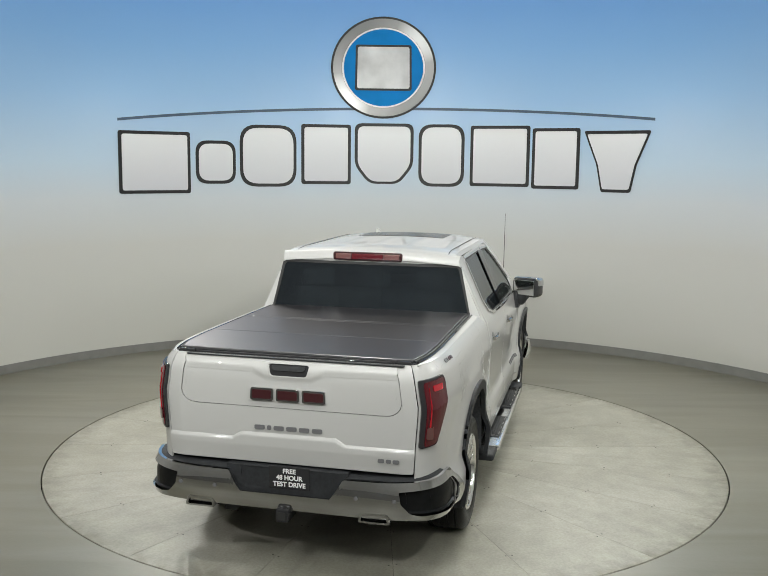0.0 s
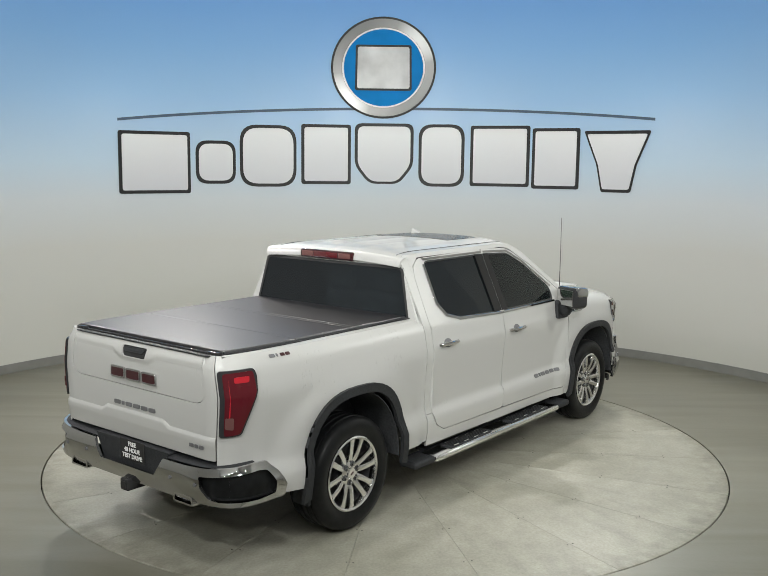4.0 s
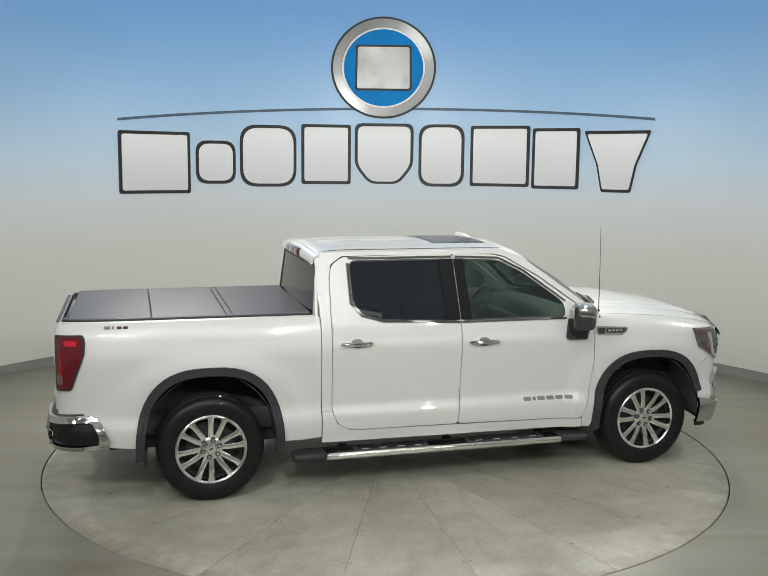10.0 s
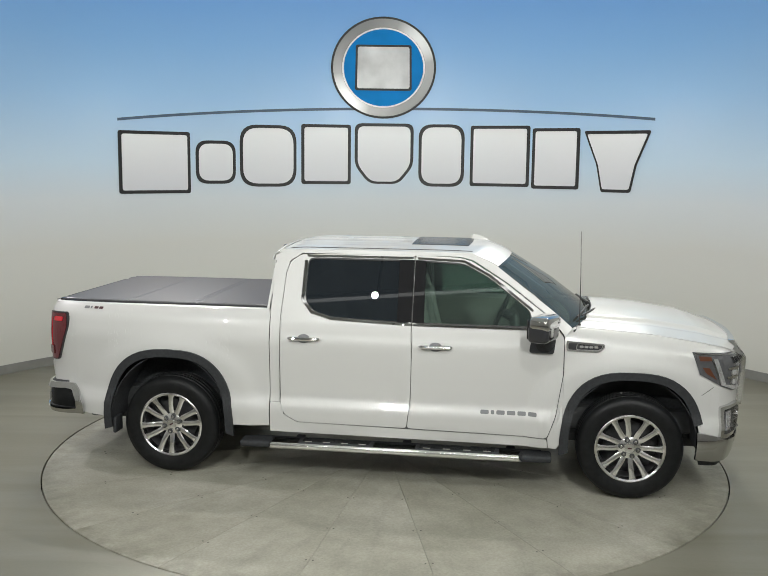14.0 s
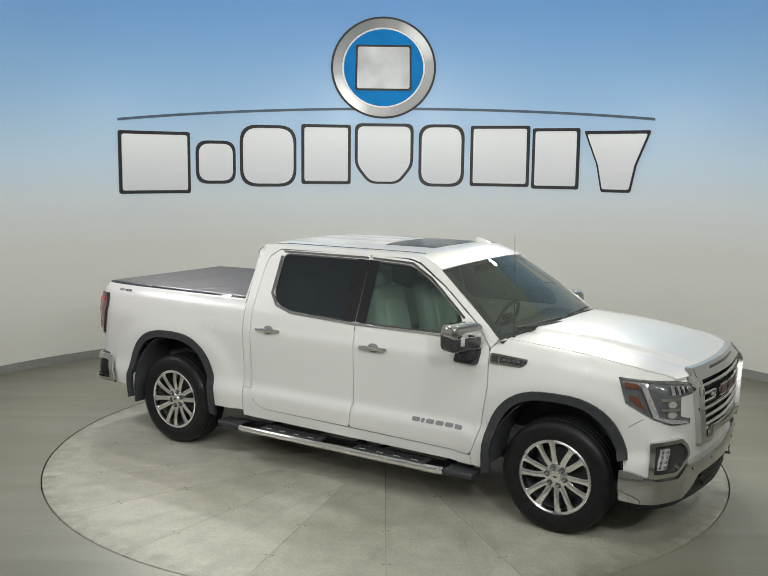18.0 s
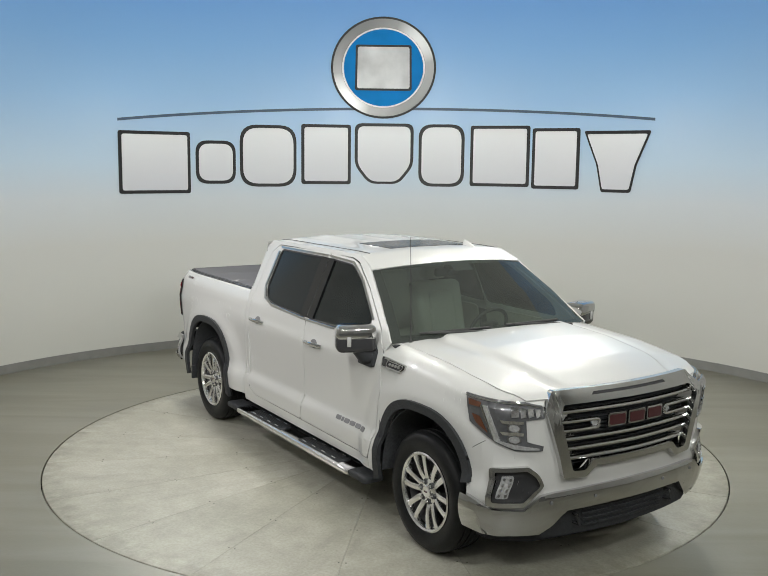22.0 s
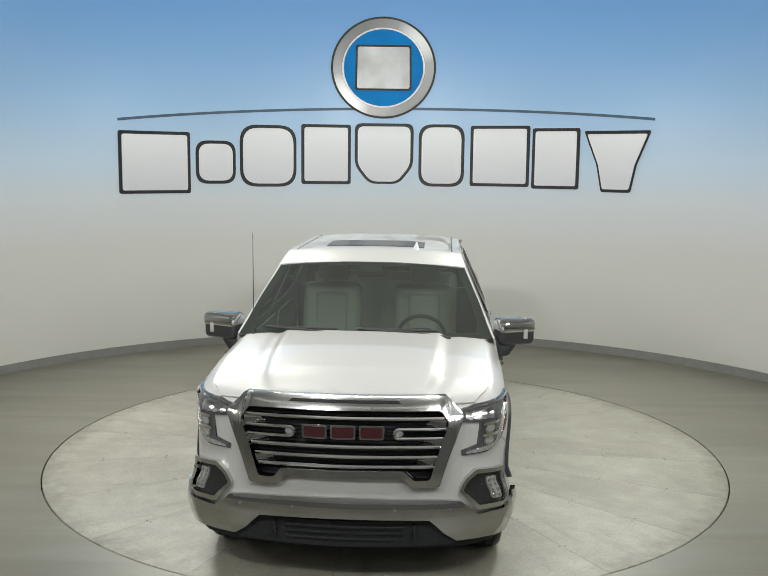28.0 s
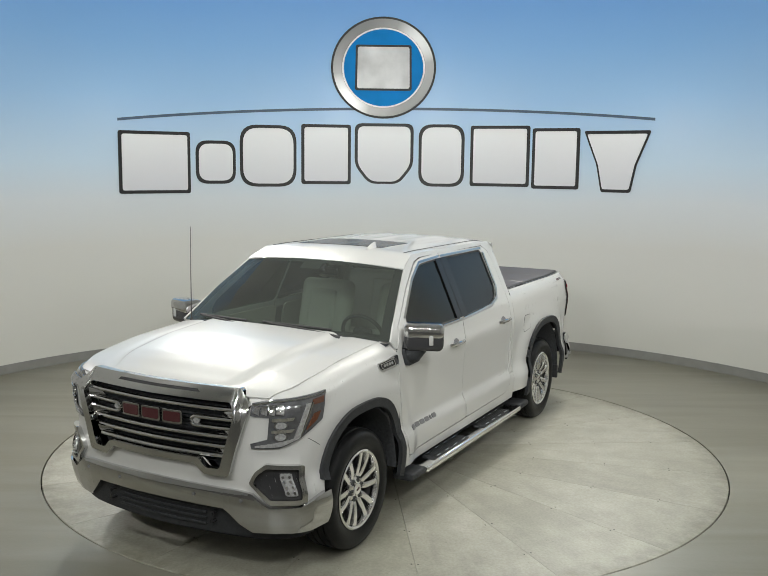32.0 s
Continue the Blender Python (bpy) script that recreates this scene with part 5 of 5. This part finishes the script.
def build_cab(truck):
    ws = part("windshield", grid(windshield, 24, 14), WSHIELD, truck, "clear raked windshield")
    ws.visible_shadow = False
    # dark frit round the glass
    def frit(u0, u1, v0, v1, nu, nv):
        return grid(lambda u, v: windshield(u0 + (u1 - u0) * u, v0 + (v1 - v0) * v) + Vector((-0.004, 0, -0.004)), nu, nv)
    for a in ((0, 0.04, 0, 1, 2, 14), (0.96, 1, 0, 1, 2, 14), (0.04, 0.96, 0, 0.055, 24, 2), (0.04, 0.96, 0.955, 1, 24, 2), (0.44, 0.56, 0.86, 0.955, 6, 3)):
        part("frit_band", frit(*a), SEAL, ws)

    def roof(u, v):
        x = 1.01 - 1.84 * u
        k = 2 * v - 1
        ez = lerp(x, [-0.83, -0.75, -0.6, 0.62, 0.80, 0.96, 1.01], [1.846, 1.880, 1.889, 1.889, 1.884, 1.824, 1.795])
        w = half_width(ez) - 0.004
        c = lerp(x, [-0.83, -0.5, 0.3, 0.8, 1.01], [0.030, 0.040, 0.044, 0.042, 0.038])
        rib = 0.004 * max(0, math.cos(2 * math.pi * abs(k) * 2.6)) * lerp(x, [-0.8, -0.6, 0.1, 0.25], [0, 1, 1, 0])
        xs = x + (0.10 * (1 - k * k) if x > 0.8 else 0.10 * (1 - k * k) * max(0, (x - 0.5) / 0.3) if x > 0.5 else 0)
        return Vector((xs, k * w, ez + c * (1 - abs(k) ** 2.6) + rib))
    part("roof", grid(roof, 48, 48, 0.012), PAINT, truck)
    for s in (1, -1):
        part("roof_ditch_strip", tube([roof(u, 0.5 + s * 0.452) + Vector((0, 0, 0.002)) for u in [0.125 + 0.84 * k / 20 for k in range(21)]], 0.005, 6, flat=0.5), SEAL, truck)
    # glass sunroof
    sun = part("sunroof", grid(lambda u, v: roof(0.165 + 0.235 * u, 0.21 + 0.58 * v) + Vector((0, 0, 0.003)), 10, 16, 0.01), SUNGLASS, truck, "dark glass sunroof panel", bevel=0.003)
    # fin aerial
    def fin():
        bm = bmesh.new()
        base = roof(0.14, 0.745)
        ring = [bm.verts.new(base + Vector((0.085 * math.cos(t), 0.028 * math.sin(t), -0.006))) for t in [2 * math.pi * k / 14 for k in range(14)]]
        mid = [bm.verts.new(base + Vector((-0.028 + 0.046 * math.cos(t), 0.013 * math.sin(t), 0.026))) for t in [2 * math.pi * k / 14 for k in range(14)]]
        tip = [bm.verts.new(base + Vector((-0.058 + 0.016 * math.cos(t), 0.005 * math.sin(t), 0.044))) for t in [2 * math.pi * k / 14 for k in range(14)]]
        for a, b in ((ring, mid), (mid, tip)):
            for k in range(14):
                bm.faces.new((a[k - 1], a[k], b[k], b[k - 1]))
        bm.faces.new(tip)
        return bm
    part("fin_antenna", fin(), PAINT, truck)
    # back of the cab
    def back(y, z, off):
        return Vector((-0.858 + 0.105 * (z - 1.37) - 0.028 * (1 - (y / 0.9) ** 2) - off, y, z))
    hw = lambda z: half_width(z) - 0.012
    outl = [(-hw(1.2), 1.10), (hw(1.2), 1.10), (hw(1.33), 1.33), (hw(1.84), 1.84), (0.60, 1.868), (-0.60, 1.868), (-hw(1.84), 1.84), (-hw(1.33), 1.33)]
    win = rounded([(-0.832, 1.385), (0.832, 1.385), (0.738, 1.798), (-0.738, 1.798)], 0.03, 3)
    cb = part("cab_back", plate([rounded(outl, 0.03, 3), win], back, 0.02, 0.05, 0.05, -0.02), PAINT, truck, bevel=0.004)
    rw = part("rear_window", plate([grow(win, 0.008)], back, 0.004, 0.1, 0.1, -0.010), TINT, cb, "dark tinted sliding rear window")
    rw.visible_shadow = False
    part("rear_window_seal", plate([grow(win, 0.006), grow(win, -0.016)], back, 0.006, 0.1, 0.1, -0.005), SEAL, cb)
    for s in (1, -1):
        part("slider_frame", plate([[(s * 0.235, 1.39), (s * 0.255, 1.39), (s * 0.255, 1.795), (s * 0.235, 1.795)]], back, 0.004, 0.1, 0.1, -0.018), GLOSSBLACK, cb)
    part("slider_frame", plate([[(-0.235, 1.455), (0.235, 1.455), (0.235, 1.468), (-0.235, 1.468)]], back, 0.004, 0.1, 0.1, -0.018), GLOSSBLACK, cb)
    # lip over the rear window and the high brake lamp
    part("roof_lip", grid(lambda u, v: Vector((-0.806 - 0.065 * math.sin(math.pi * 0.5 * v) + 0.02 * (2 * u - 1) ** 2, (2 * u - 1) * (0.74 - 0.01 * v), 1.872 + 0.035 * (1 - (2 * u - 1) ** 2) - 0.075 * v * v)), 24, 8, 0.012), PAINT, truck)
    hl = part("high_brake_lamp", box(-0.858, 0.012, 1.850, 0.05, 0.58, 0.070, 0.020, 3), SMOKE, truck, "dark red high-mounted brake lamp")
    part("brake_lens", box(-0.879, 0.012, 1.851, 0.012, 0.26, 0.044, 0.005, 2), REDLENS, hl)
    for s in (1, -1):
        part("cargo_lens", box(-0.879, 0.012 + s * 0.20, 1.851, 0.012, 0.13, 0.044, 0.005, 2), PINKLENS, hl)


def build_bed(truck):
    X, Yv = REAR.at_x, REAR.at_y
    yz = lambda pts: [(Yv(y), z) for y, z in pts]
    gate = rounded(yz([(-0.808, 0.745), (0.808, 0.745), (0.808, 1.405), (-0.808, 1.405)]), 0.012, 3)
    inset = rounded(yz([(-0.712, 1.41), (-0.712, 1.098), (0.712, 1.098), (0.712, 1.41)]), 0.11, 6)
    inset_cut = rounded(yz([(-0.716, 1.412), (-0.716, 1.094), (0.716, 1.094), (0.716, 1.412)]), 0.113, 6)
    clip = lambda poly, zt: [(a, min(z, zt)) for a, z in poly]
    handle = rounded(yz([(-0.118, 1.300), (0.118, 1.300), (0.135, 1.370), (-0.135, 1.370)]), 0.02, 3)
    tg = part("tailgate", plate([gate, clip(inset_cut, 1.4049)], REAR, 0.012, 0.08, 0.06, -0.012), PAINT, truck, "white tailgate", bevel=0.003)
    part("inner_gate", plate([clip(inset, 1.402), handle], REAR, 0.010, 0.08, 0.06, -0.014), PAINT, tg, bevel=0.002)
    part("gate_shade", plate([gate], REAR, 0.004, 0.2, 0.2, -0.022), SEAL, tg)
    ledge_skin = lambda a, z, off: REAR(a, z, off * (1.0 if off < 0.003 else lerp(z, [0.75, 0.85, lerp(abs(a), [0, 0.31, 0.37, 0.9], [0.915, 0.915, 0.880, 0.880]), lerp(abs(a), [0, 0.31, 0.37, 0.9], [0.936, 0.936, 0.901, 0.901])], [0.3, 1.6, 1.5, 0.08])))
    ledge = yz([(-0.806, 0.748), (0.806, 0.748), (0.806, 0.900), (0.37, 0.900), (0.31, 0.935), (-0.31, 0.935), (-0.37, 0.900), (-0.806, 0.900)])
    part("lower_ledge", plate([ledge], ledge_skin, 0.008, 0.03, 0.008, 0.0005), PAINT, tg, smooth=60)
    def brow_skin(a, z, off):
        y = abs(a)
        low = lerp(y, [0, 0.15, 0.24, 0.705], [1.262, 1.264, 1.315, 1.322])
        t = min(1.0, max(0.0, (z - low) / 0.040))
        return REAR(a, z, off * (0.02 + t * t * (3 - 2 * t)) - 0.0035)
    brow = yz([(-0.70, 1.403), (0.70, 1.403), (0.70, 1.32), (0.25, 1.315), (0.155, 1.262), (-0.155, 1.262), (-0.25, 1.315), (-0.70, 1.32)])
    part("gate_brow", plate([brow, grow(handle, 0.003)], brow_skin, 0.007, 0.02, 0.008), PAINT, tg, smooth=60)
    part("gate_handle", plate([handle], REAR, 0.006, 0.05, 0.05, -0.010), GLOSSBLACK, tg, "black tailgate handle")
    part("handle_bar", plate([rounded(yz([(-0.10, 1.335), (0.10, 1.335), (0.115, 1.364), (-0.115, 1.364)]), 0.01, 2)], REAR, 0.012, 0.05, 0.05, -0.004), PLASTIC, tg, bevel=0.004)
    for k in range(3):
        y0 = 0.245 - 0.168 * k
        blk = rounded(yz([(y0 - 0.150, 1.142), (y0, 1.142), (y0, 1.222), (y0 - 0.150, 1.222)]), 0.015, 3)
        edge = part("badge_block", plate([blk], REAR, 0.012, 0.05, 0.1, 0.0005), CHROME, tg, bevel=0.003)
        part("badge_face", plate([grow(blk, -0.012)], REAR, 0.003, 0.05, 0.1, 0.0127), BADGERED, edge)
    bars(tg, REAR, GREYBADGE, Yv(0.222), Yv(-0.222), 0.956, 0.984, [1, 0.4, 1, 1, 1, 1], 0.0005, 0.007)
    bars(tg, REAR, GREYBADGE, Yv(-0.585), Yv(-0.72), 0.812, 0.836, [1, 0.8, 1], 0.0128, 0.005)
    for s in (1, -1):
        surf = lambda x, z, off, s=s: REAR(s * X(x), z, off)
        bars(truck, surf, GREYBADGE, -2.435, -2.365, 1.366, 1.386, [1, 0.3], 0.0005, 0.004)
        bars(truck, surf, BADGERED, -2.345, -2.265, 1.366, 1.384, [1, 1], 0.0005, 0.004)
    # folding cover in panels, with its rails
    def cover_edge(x):
        return lerp(x, [-2.72, -2.60, -2.45, -2.2, -0.8], [0.775, 0.805, 0.826, 0.838, 0.842])

    flat_top = lambda z0: (lambda x, y, off: Vector((x, y, z0 + off)))
    outline = lambda x0, x1, d: [(x0 + (x1 - x0) * k / 8, cover_edge(x0 + (x1 - x0) * k / 8) - d) for k in range(9)] + [(x0 + (x1 - x0) * k / 8, d - cover_edge(x0 + (x1 - x0) * k / 8)) for k in range(8, -1, -1)]
    cover = part("tonneau_cover", plate([outline(-2.70, -0.866, 0.005)], flat_top(1.393), 0.015, 0.1, 0.5), PLASTIC, truck, "satin black folding hard bed cover")
    for x0, x1 in ((-1.478, -0.872), (-1.525, -1.482), (-2.088, -1.529), (-2.690, -2.092)):
        part("cover_panel", plate([outline(x0, x1, 0.030)], flat_top(1.409), 0.020, 0.1, 0.5), COVER, cover, bevel=0.005)
    xs = [-2.69 + 1.82 * k / 24 for k in range(25)]
    for s in (1, -1):
        part("side_rail", tube([(x, s * (cover_edge(x) - 0.018), 1.415) for x in xs], 0.0095, 8), PLASTIC, cover)
        part("rail_lip", tube([(x, s * (cover_edge(x) + 0.004), 1.4125) for x in xs], 0.007, 8), GLOSSBLACK, cover)
        part("corner_latch", box(-2.712, s * 0.705, 1.412, 0.035, 0.10, 0.020, 0.006), GLOSSBLACK, cover)
    part("tail_bar", box(-2.705, 0, 1.405, 0.030, 1.30, 0.016, 0.006, 3), GLOSSBLACK, cover)
    part("gate_cap", box(-2.766, -0.02, 1.4025, 0.030, 1.40, 0.008, 0.003, 2), PLASTIC, truck)
    # rear bumper
    corner = [(-2.45 - 0.42 * math.cos(t) ** 0.58, 0.45 + 0.548 * math.sin(t) ** 0.58) for t in [math.pi * 0.5 * k / 40 for k in range(2, 39)]]
    BS0 = Skin([(-2.87, 0), (-2.87, 0.40)] + corner + [(-2.40, 1.0), (-2.2, 1.0)], [0.4, 0.9], [0, 0], None, 0.1, False)
    BS = lambda a, z, off: BS0(a, z, off + 0.026 * (1 - ((z - 0.60) / 0.13) ** 2) - 0.012 if z > 0.3 else off)
    bx, by = BS0.at_x, BS0.at_y
    half = [(by(0.285), 0.575), (by(0.372), 0.690), (by(0.385), 0.700), (by(0.60), 0.703), (by(0.84), 0.712), (bx(-2.60), 0.730), (bx(-2.52), 0.724), (bx(-2.46), 0.66), (bx(-2.415), 0.565), (bx(-2.42), 0.478), (bx(-2.55), 0.472), (by(0.86), 0.470), (by(0.78), 0.474), (by(0.40), 0.470)]
    hole = rounded([(by(0.715), 0.655), (by(0.86), 0.668), (bx(-2.60), 0.685), (bx(-2.535), 0.676), (bx(-2.49), 0.600), (bx(-2.49), 0.520), (bx(-2.60), 0.508), (by(0.84), 0.506), (by(0.775), 0.520), (by(0.715), 0.585)], 0.012, 2)
    ring = half + [(-a, z) for a, z in reversed(half)]
    bump = part("rear_bumper", plate([ring, hole, [(-a, z) for a, z in hole]], BS, 0.02, 0.02, 0.018, -0.02), CHROME, truck, "chrome rear bumper with black step pads", bevel=0.0025)
    for s in (1, -1):
        part("corner_pocket", plate([[(s * a, z) for a, z in grow(hole, 0.02)]], BS0, 0.006, 0.03, 0.05, -0.034), RUBBER, bump)
        part("pocket_step", grid(lambda u, v, s=s: BS0(s * (by(0.745) + (bx(-2.50) - by(0.745)) * u), 0.52, -0.012 - 0.020 * v) + Vector((0, 0, 0.002 + 0.008 * v)), 16, 3, 0.006), RUBBER, bump)
        top = grid(lambda u, v, s=s: BS(s * (by(0.37) + (bx(-2.60) - by(0.37)) * u), 0.0, -0.028 - 0.14 * v) + Vector((0, 0, lerp(u, [0, 0.6, 1], [0.702, 0.710, 0.722]) + 0.014 * math.sin(0.5 * math.pi * min(1, v * 3)))), 24, 9, 0.016)
        part("step_top", top, PLASTIC, bump, "black grained step pad")
        part("exhaust_tip", plate([rounded([(s * 0.565 - 0.100, 0.445), (s * 0.565 + 0.100, 0.445), (s * 0.565 + 0.085, 0.508), (s * 0.565 - 0.085, 0.508)], 0.015, 3), rounded([(s * 0.565 - 0.084, 0.456), (s * 0.565 + 0.084, 0.456), (s * 0.565 + 0.072, 0.497), (s * 0.565 - 0.072, 0.497)], 0.012, 3)], lambda y, z, off: Vector((-2.775 - off, y, z)), 0.095, 0.05, 0.1), CHROME, bump, "chrome exhaust tip", bevel=0.004)
        part("tip_core", box(-2.80, s * 0.565, 0.476, 0.05, 0.15, 0.04), SEAL, bump)
        for y in (0.45, 0.68):
            part("parking_sensor", lathe([(0.0005, 0), (0.013, 0), (0.013, -0.004), (0.0005, -0.005)], 16, "x", centre=BS(s * by(y), 0.60, 0.001)), GREYBADGE, bump)
    part("step_centre", box(-2.775, 0, 0.722, 0.13, 0.79, 0.020, 0.008), PLASTIC, bump)
    part("plate_recess", plate([[(by(-0.30), 0.560), (by(0.30), 0.560), (by(0.40), 0.73), (by(-0.40), 0.73)]], BS0, 0.006, 0.1, 0.05, -0.036), PLASTIC, bump)
    sign = part("dealer_plate", box(-2.845, -0.022, 0.672, 0.006, 0.262, 0.142, 0.002, 1), GLOSSBLACK, bump, "black plate with white lettering")
    for text, z in (("FREE", 0.7165), ("48 HOUR", 0.6745), ("TEST DRIVE", 0.6325)):
        cu = bpy.data.curves.new("lettering", "FONT")
        cu.body, cu.size, cu.align_x, cu.align_y, cu.extrude, cu.offset = text, 0.041, "CENTER", "CENTER", 0.0008, 0.0012
        tmp = bpy.data.objects.new("lettering", cu)
        scene.collection.objects.link(tmp)
        me = bpy.data.meshes.new_from_object(tmp.evaluated_get(bpy.context.evaluated_depsgraph_get()))
        bpy.data.objects.remove(tmp)
        me.materials.clear()
        me.materials.append(WHITEINK)
        ob = new("lettering", me)
        ob.matrix_basis = pose(-2.8495, -0.022, z - 0.002, 90, 0, -90)
        ob.parent = sign
    part("hitch_receiver", box(-2.82, 0.01, 0.445, 0.16, 0.085, 0.085, 0.012, 2), GLOSSBLACK, bump)
    # dark square on the receiver's solid end, painted as the shade of a hole
    part("hitch_opening_shade", box(-2.903, 0.01, 0.445, 0.004, 0.05, 0.05), SEAL, bump)
    part("valance", box(-2.70, 0, 0.50, 0.10, 1.5, 0.10, 0.02), UNDER, truck)
    part("bed_front", box(-0.845, 0, 0.95, 0.015, 1.80, 0.85), UNDER, truck)
    part("bed_floor", box(-1.79, 0, 0.78, 1.90, 1.10, 0.04), UNDER, truck)


def build_cabin(truck):
    part("cabin_floor", box(0.35, 0, 0.62, 2.4, 1.75, 0.05), TRIMDARK, truck)
    part("headliner", box(0.0, 0, 1.862, 1.5, 1.30, 0.012), LINER, truck)
    def dash(u, v):
        k = 2 * u - 1
        t = v
        return Vector((1.62 - 0.10 * k * k - 0.50 * t + 0.06 * t * t, k * 0.86, 1.315 - 0.03 * t - 0.22 * max(0, t - 0.75) * 4 * (t > 0.75) * 0.5 + 0.02 * math.sin(math.pi * t)))
    part("dashboard", grid(dash, 20, 10, 0.05), TRIMDARK, truck, "dark dashboard")
    part("dash_front", box(1.16, 0, 1.08, 0.10, 1.70, 0.30, 0.05, 3), TRIMDARK, truck)
    part("console", box(0.55, 0, 0.86, 0.95, 0.30, 0.34, 0.05, 3), TRIMDARK, truck)

    def seat(x, y, w):
        st = part("seat", box(x, y, 0.90, 0.54, w, 0.20, 0.07, 4), LEATHER, truck, "cream leather seat")
        part("backrest", box(x - 0.30, y, 1.24, 0.17, w * 0.98, 0.66, 0.07, 4, turn=Matrix.Rotation(radians(-14), 4, "Y")), LEATHER, st)
        part("backrest_insert", box(x - 0.235, y, 1.23, 0.09, w * 0.55, 0.52, 0.04, 3, turn=Matrix.Rotation(radians(-14), 4, "Y")), LEATHER, st)
        n = 1 if w < 0.7 else 3
        for k in range(n):
            yy = y + (k - (n - 1) / 2) * 0.48
            part("headrest", box(x - 0.395, yy, 1.655, 0.11, 0.27, 0.17, 0.05, 4), LEATHER, st)
            for q in (-0.06, 0.06):
                part("headrest_post", tube([(x - 0.39, yy + q, 1.5), (x - 0.395, yy + q, 1.62)], 0.007, 6), CHROME, st)
    seat(0.62, 0.40, 0.52)
    seat(0.62, -0.40, 0.52)
    seat(-0.28, 0.0, 1.42)
    # steering wheel
    m = pose(1.03, 0.40, 1.245, 0, -66, 0)
    bm = bmesh.new()
    pts = [m @ Vector((0.185 * math.cos(t), 0.185 * math.sin(t), 0)) for t in [2 * math.pi * k / 32 for k in range(33)]]
    sw = part("steering_wheel", tube(pts, 0.015, 8, cap=False), TRIMDARK, truck, "dark steering wheel")
    part("wheel_hub", box(1.03, 0.40, 1.245, 0.13, 0.16, 0.05, 0.02, 3, turn=Matrix.Rotation(radians(-66), 4, "Y")), TRIMDARK, sw)
    for ang in (0, 180, 270 - 180):
        t = radians(ang + 90)
        part("wheel_spoke", tube([m @ Vector((0.05 * math.cos(t), 0.05 * math.sin(t), 0)), m @ Vector((0.18 * math.cos(t), 0.18 * math.sin(t), 0))], 0.014, 6), GREYBADGE, sw)
    part("column", tube([(1.03, 0.40, 1.245), (1.25, 0.40, 1.13)], 0.045, 10), TRIMDARK, sw)
    part("rear_view_mirror", box(0.98, 0, 1.735, 0.035, 0.25, 0.07, 0.02, 3), GLOSSBLACK, truck)
    part("mirror_stalk", tube([(0.99, 0, 1.74), (1.075, 0, 1.80)], 0.016, 8), GLOSSBLACK, truck)
    part("camera_pod", box(1.07, 0, 1.79, 0.12, 0.14, 0.05, 0.02, 3), GLOSSBLACK, truck)


TRUCK = build_truck()


def motions():
    seat = Matrix.Translation((0.0, -0.055, 0.0)) @ Matrix.Rotation(radians(-0.3), 4, "Z")
    walk(TABLE, [(t, pose(0, 0, 0, 0, 0, a)) for t, a in TURN])
    walk(TRUCK, [(t, pose(0, 0, 0, 0, 0, a) @ seat) for t, a in TURN])


motions()
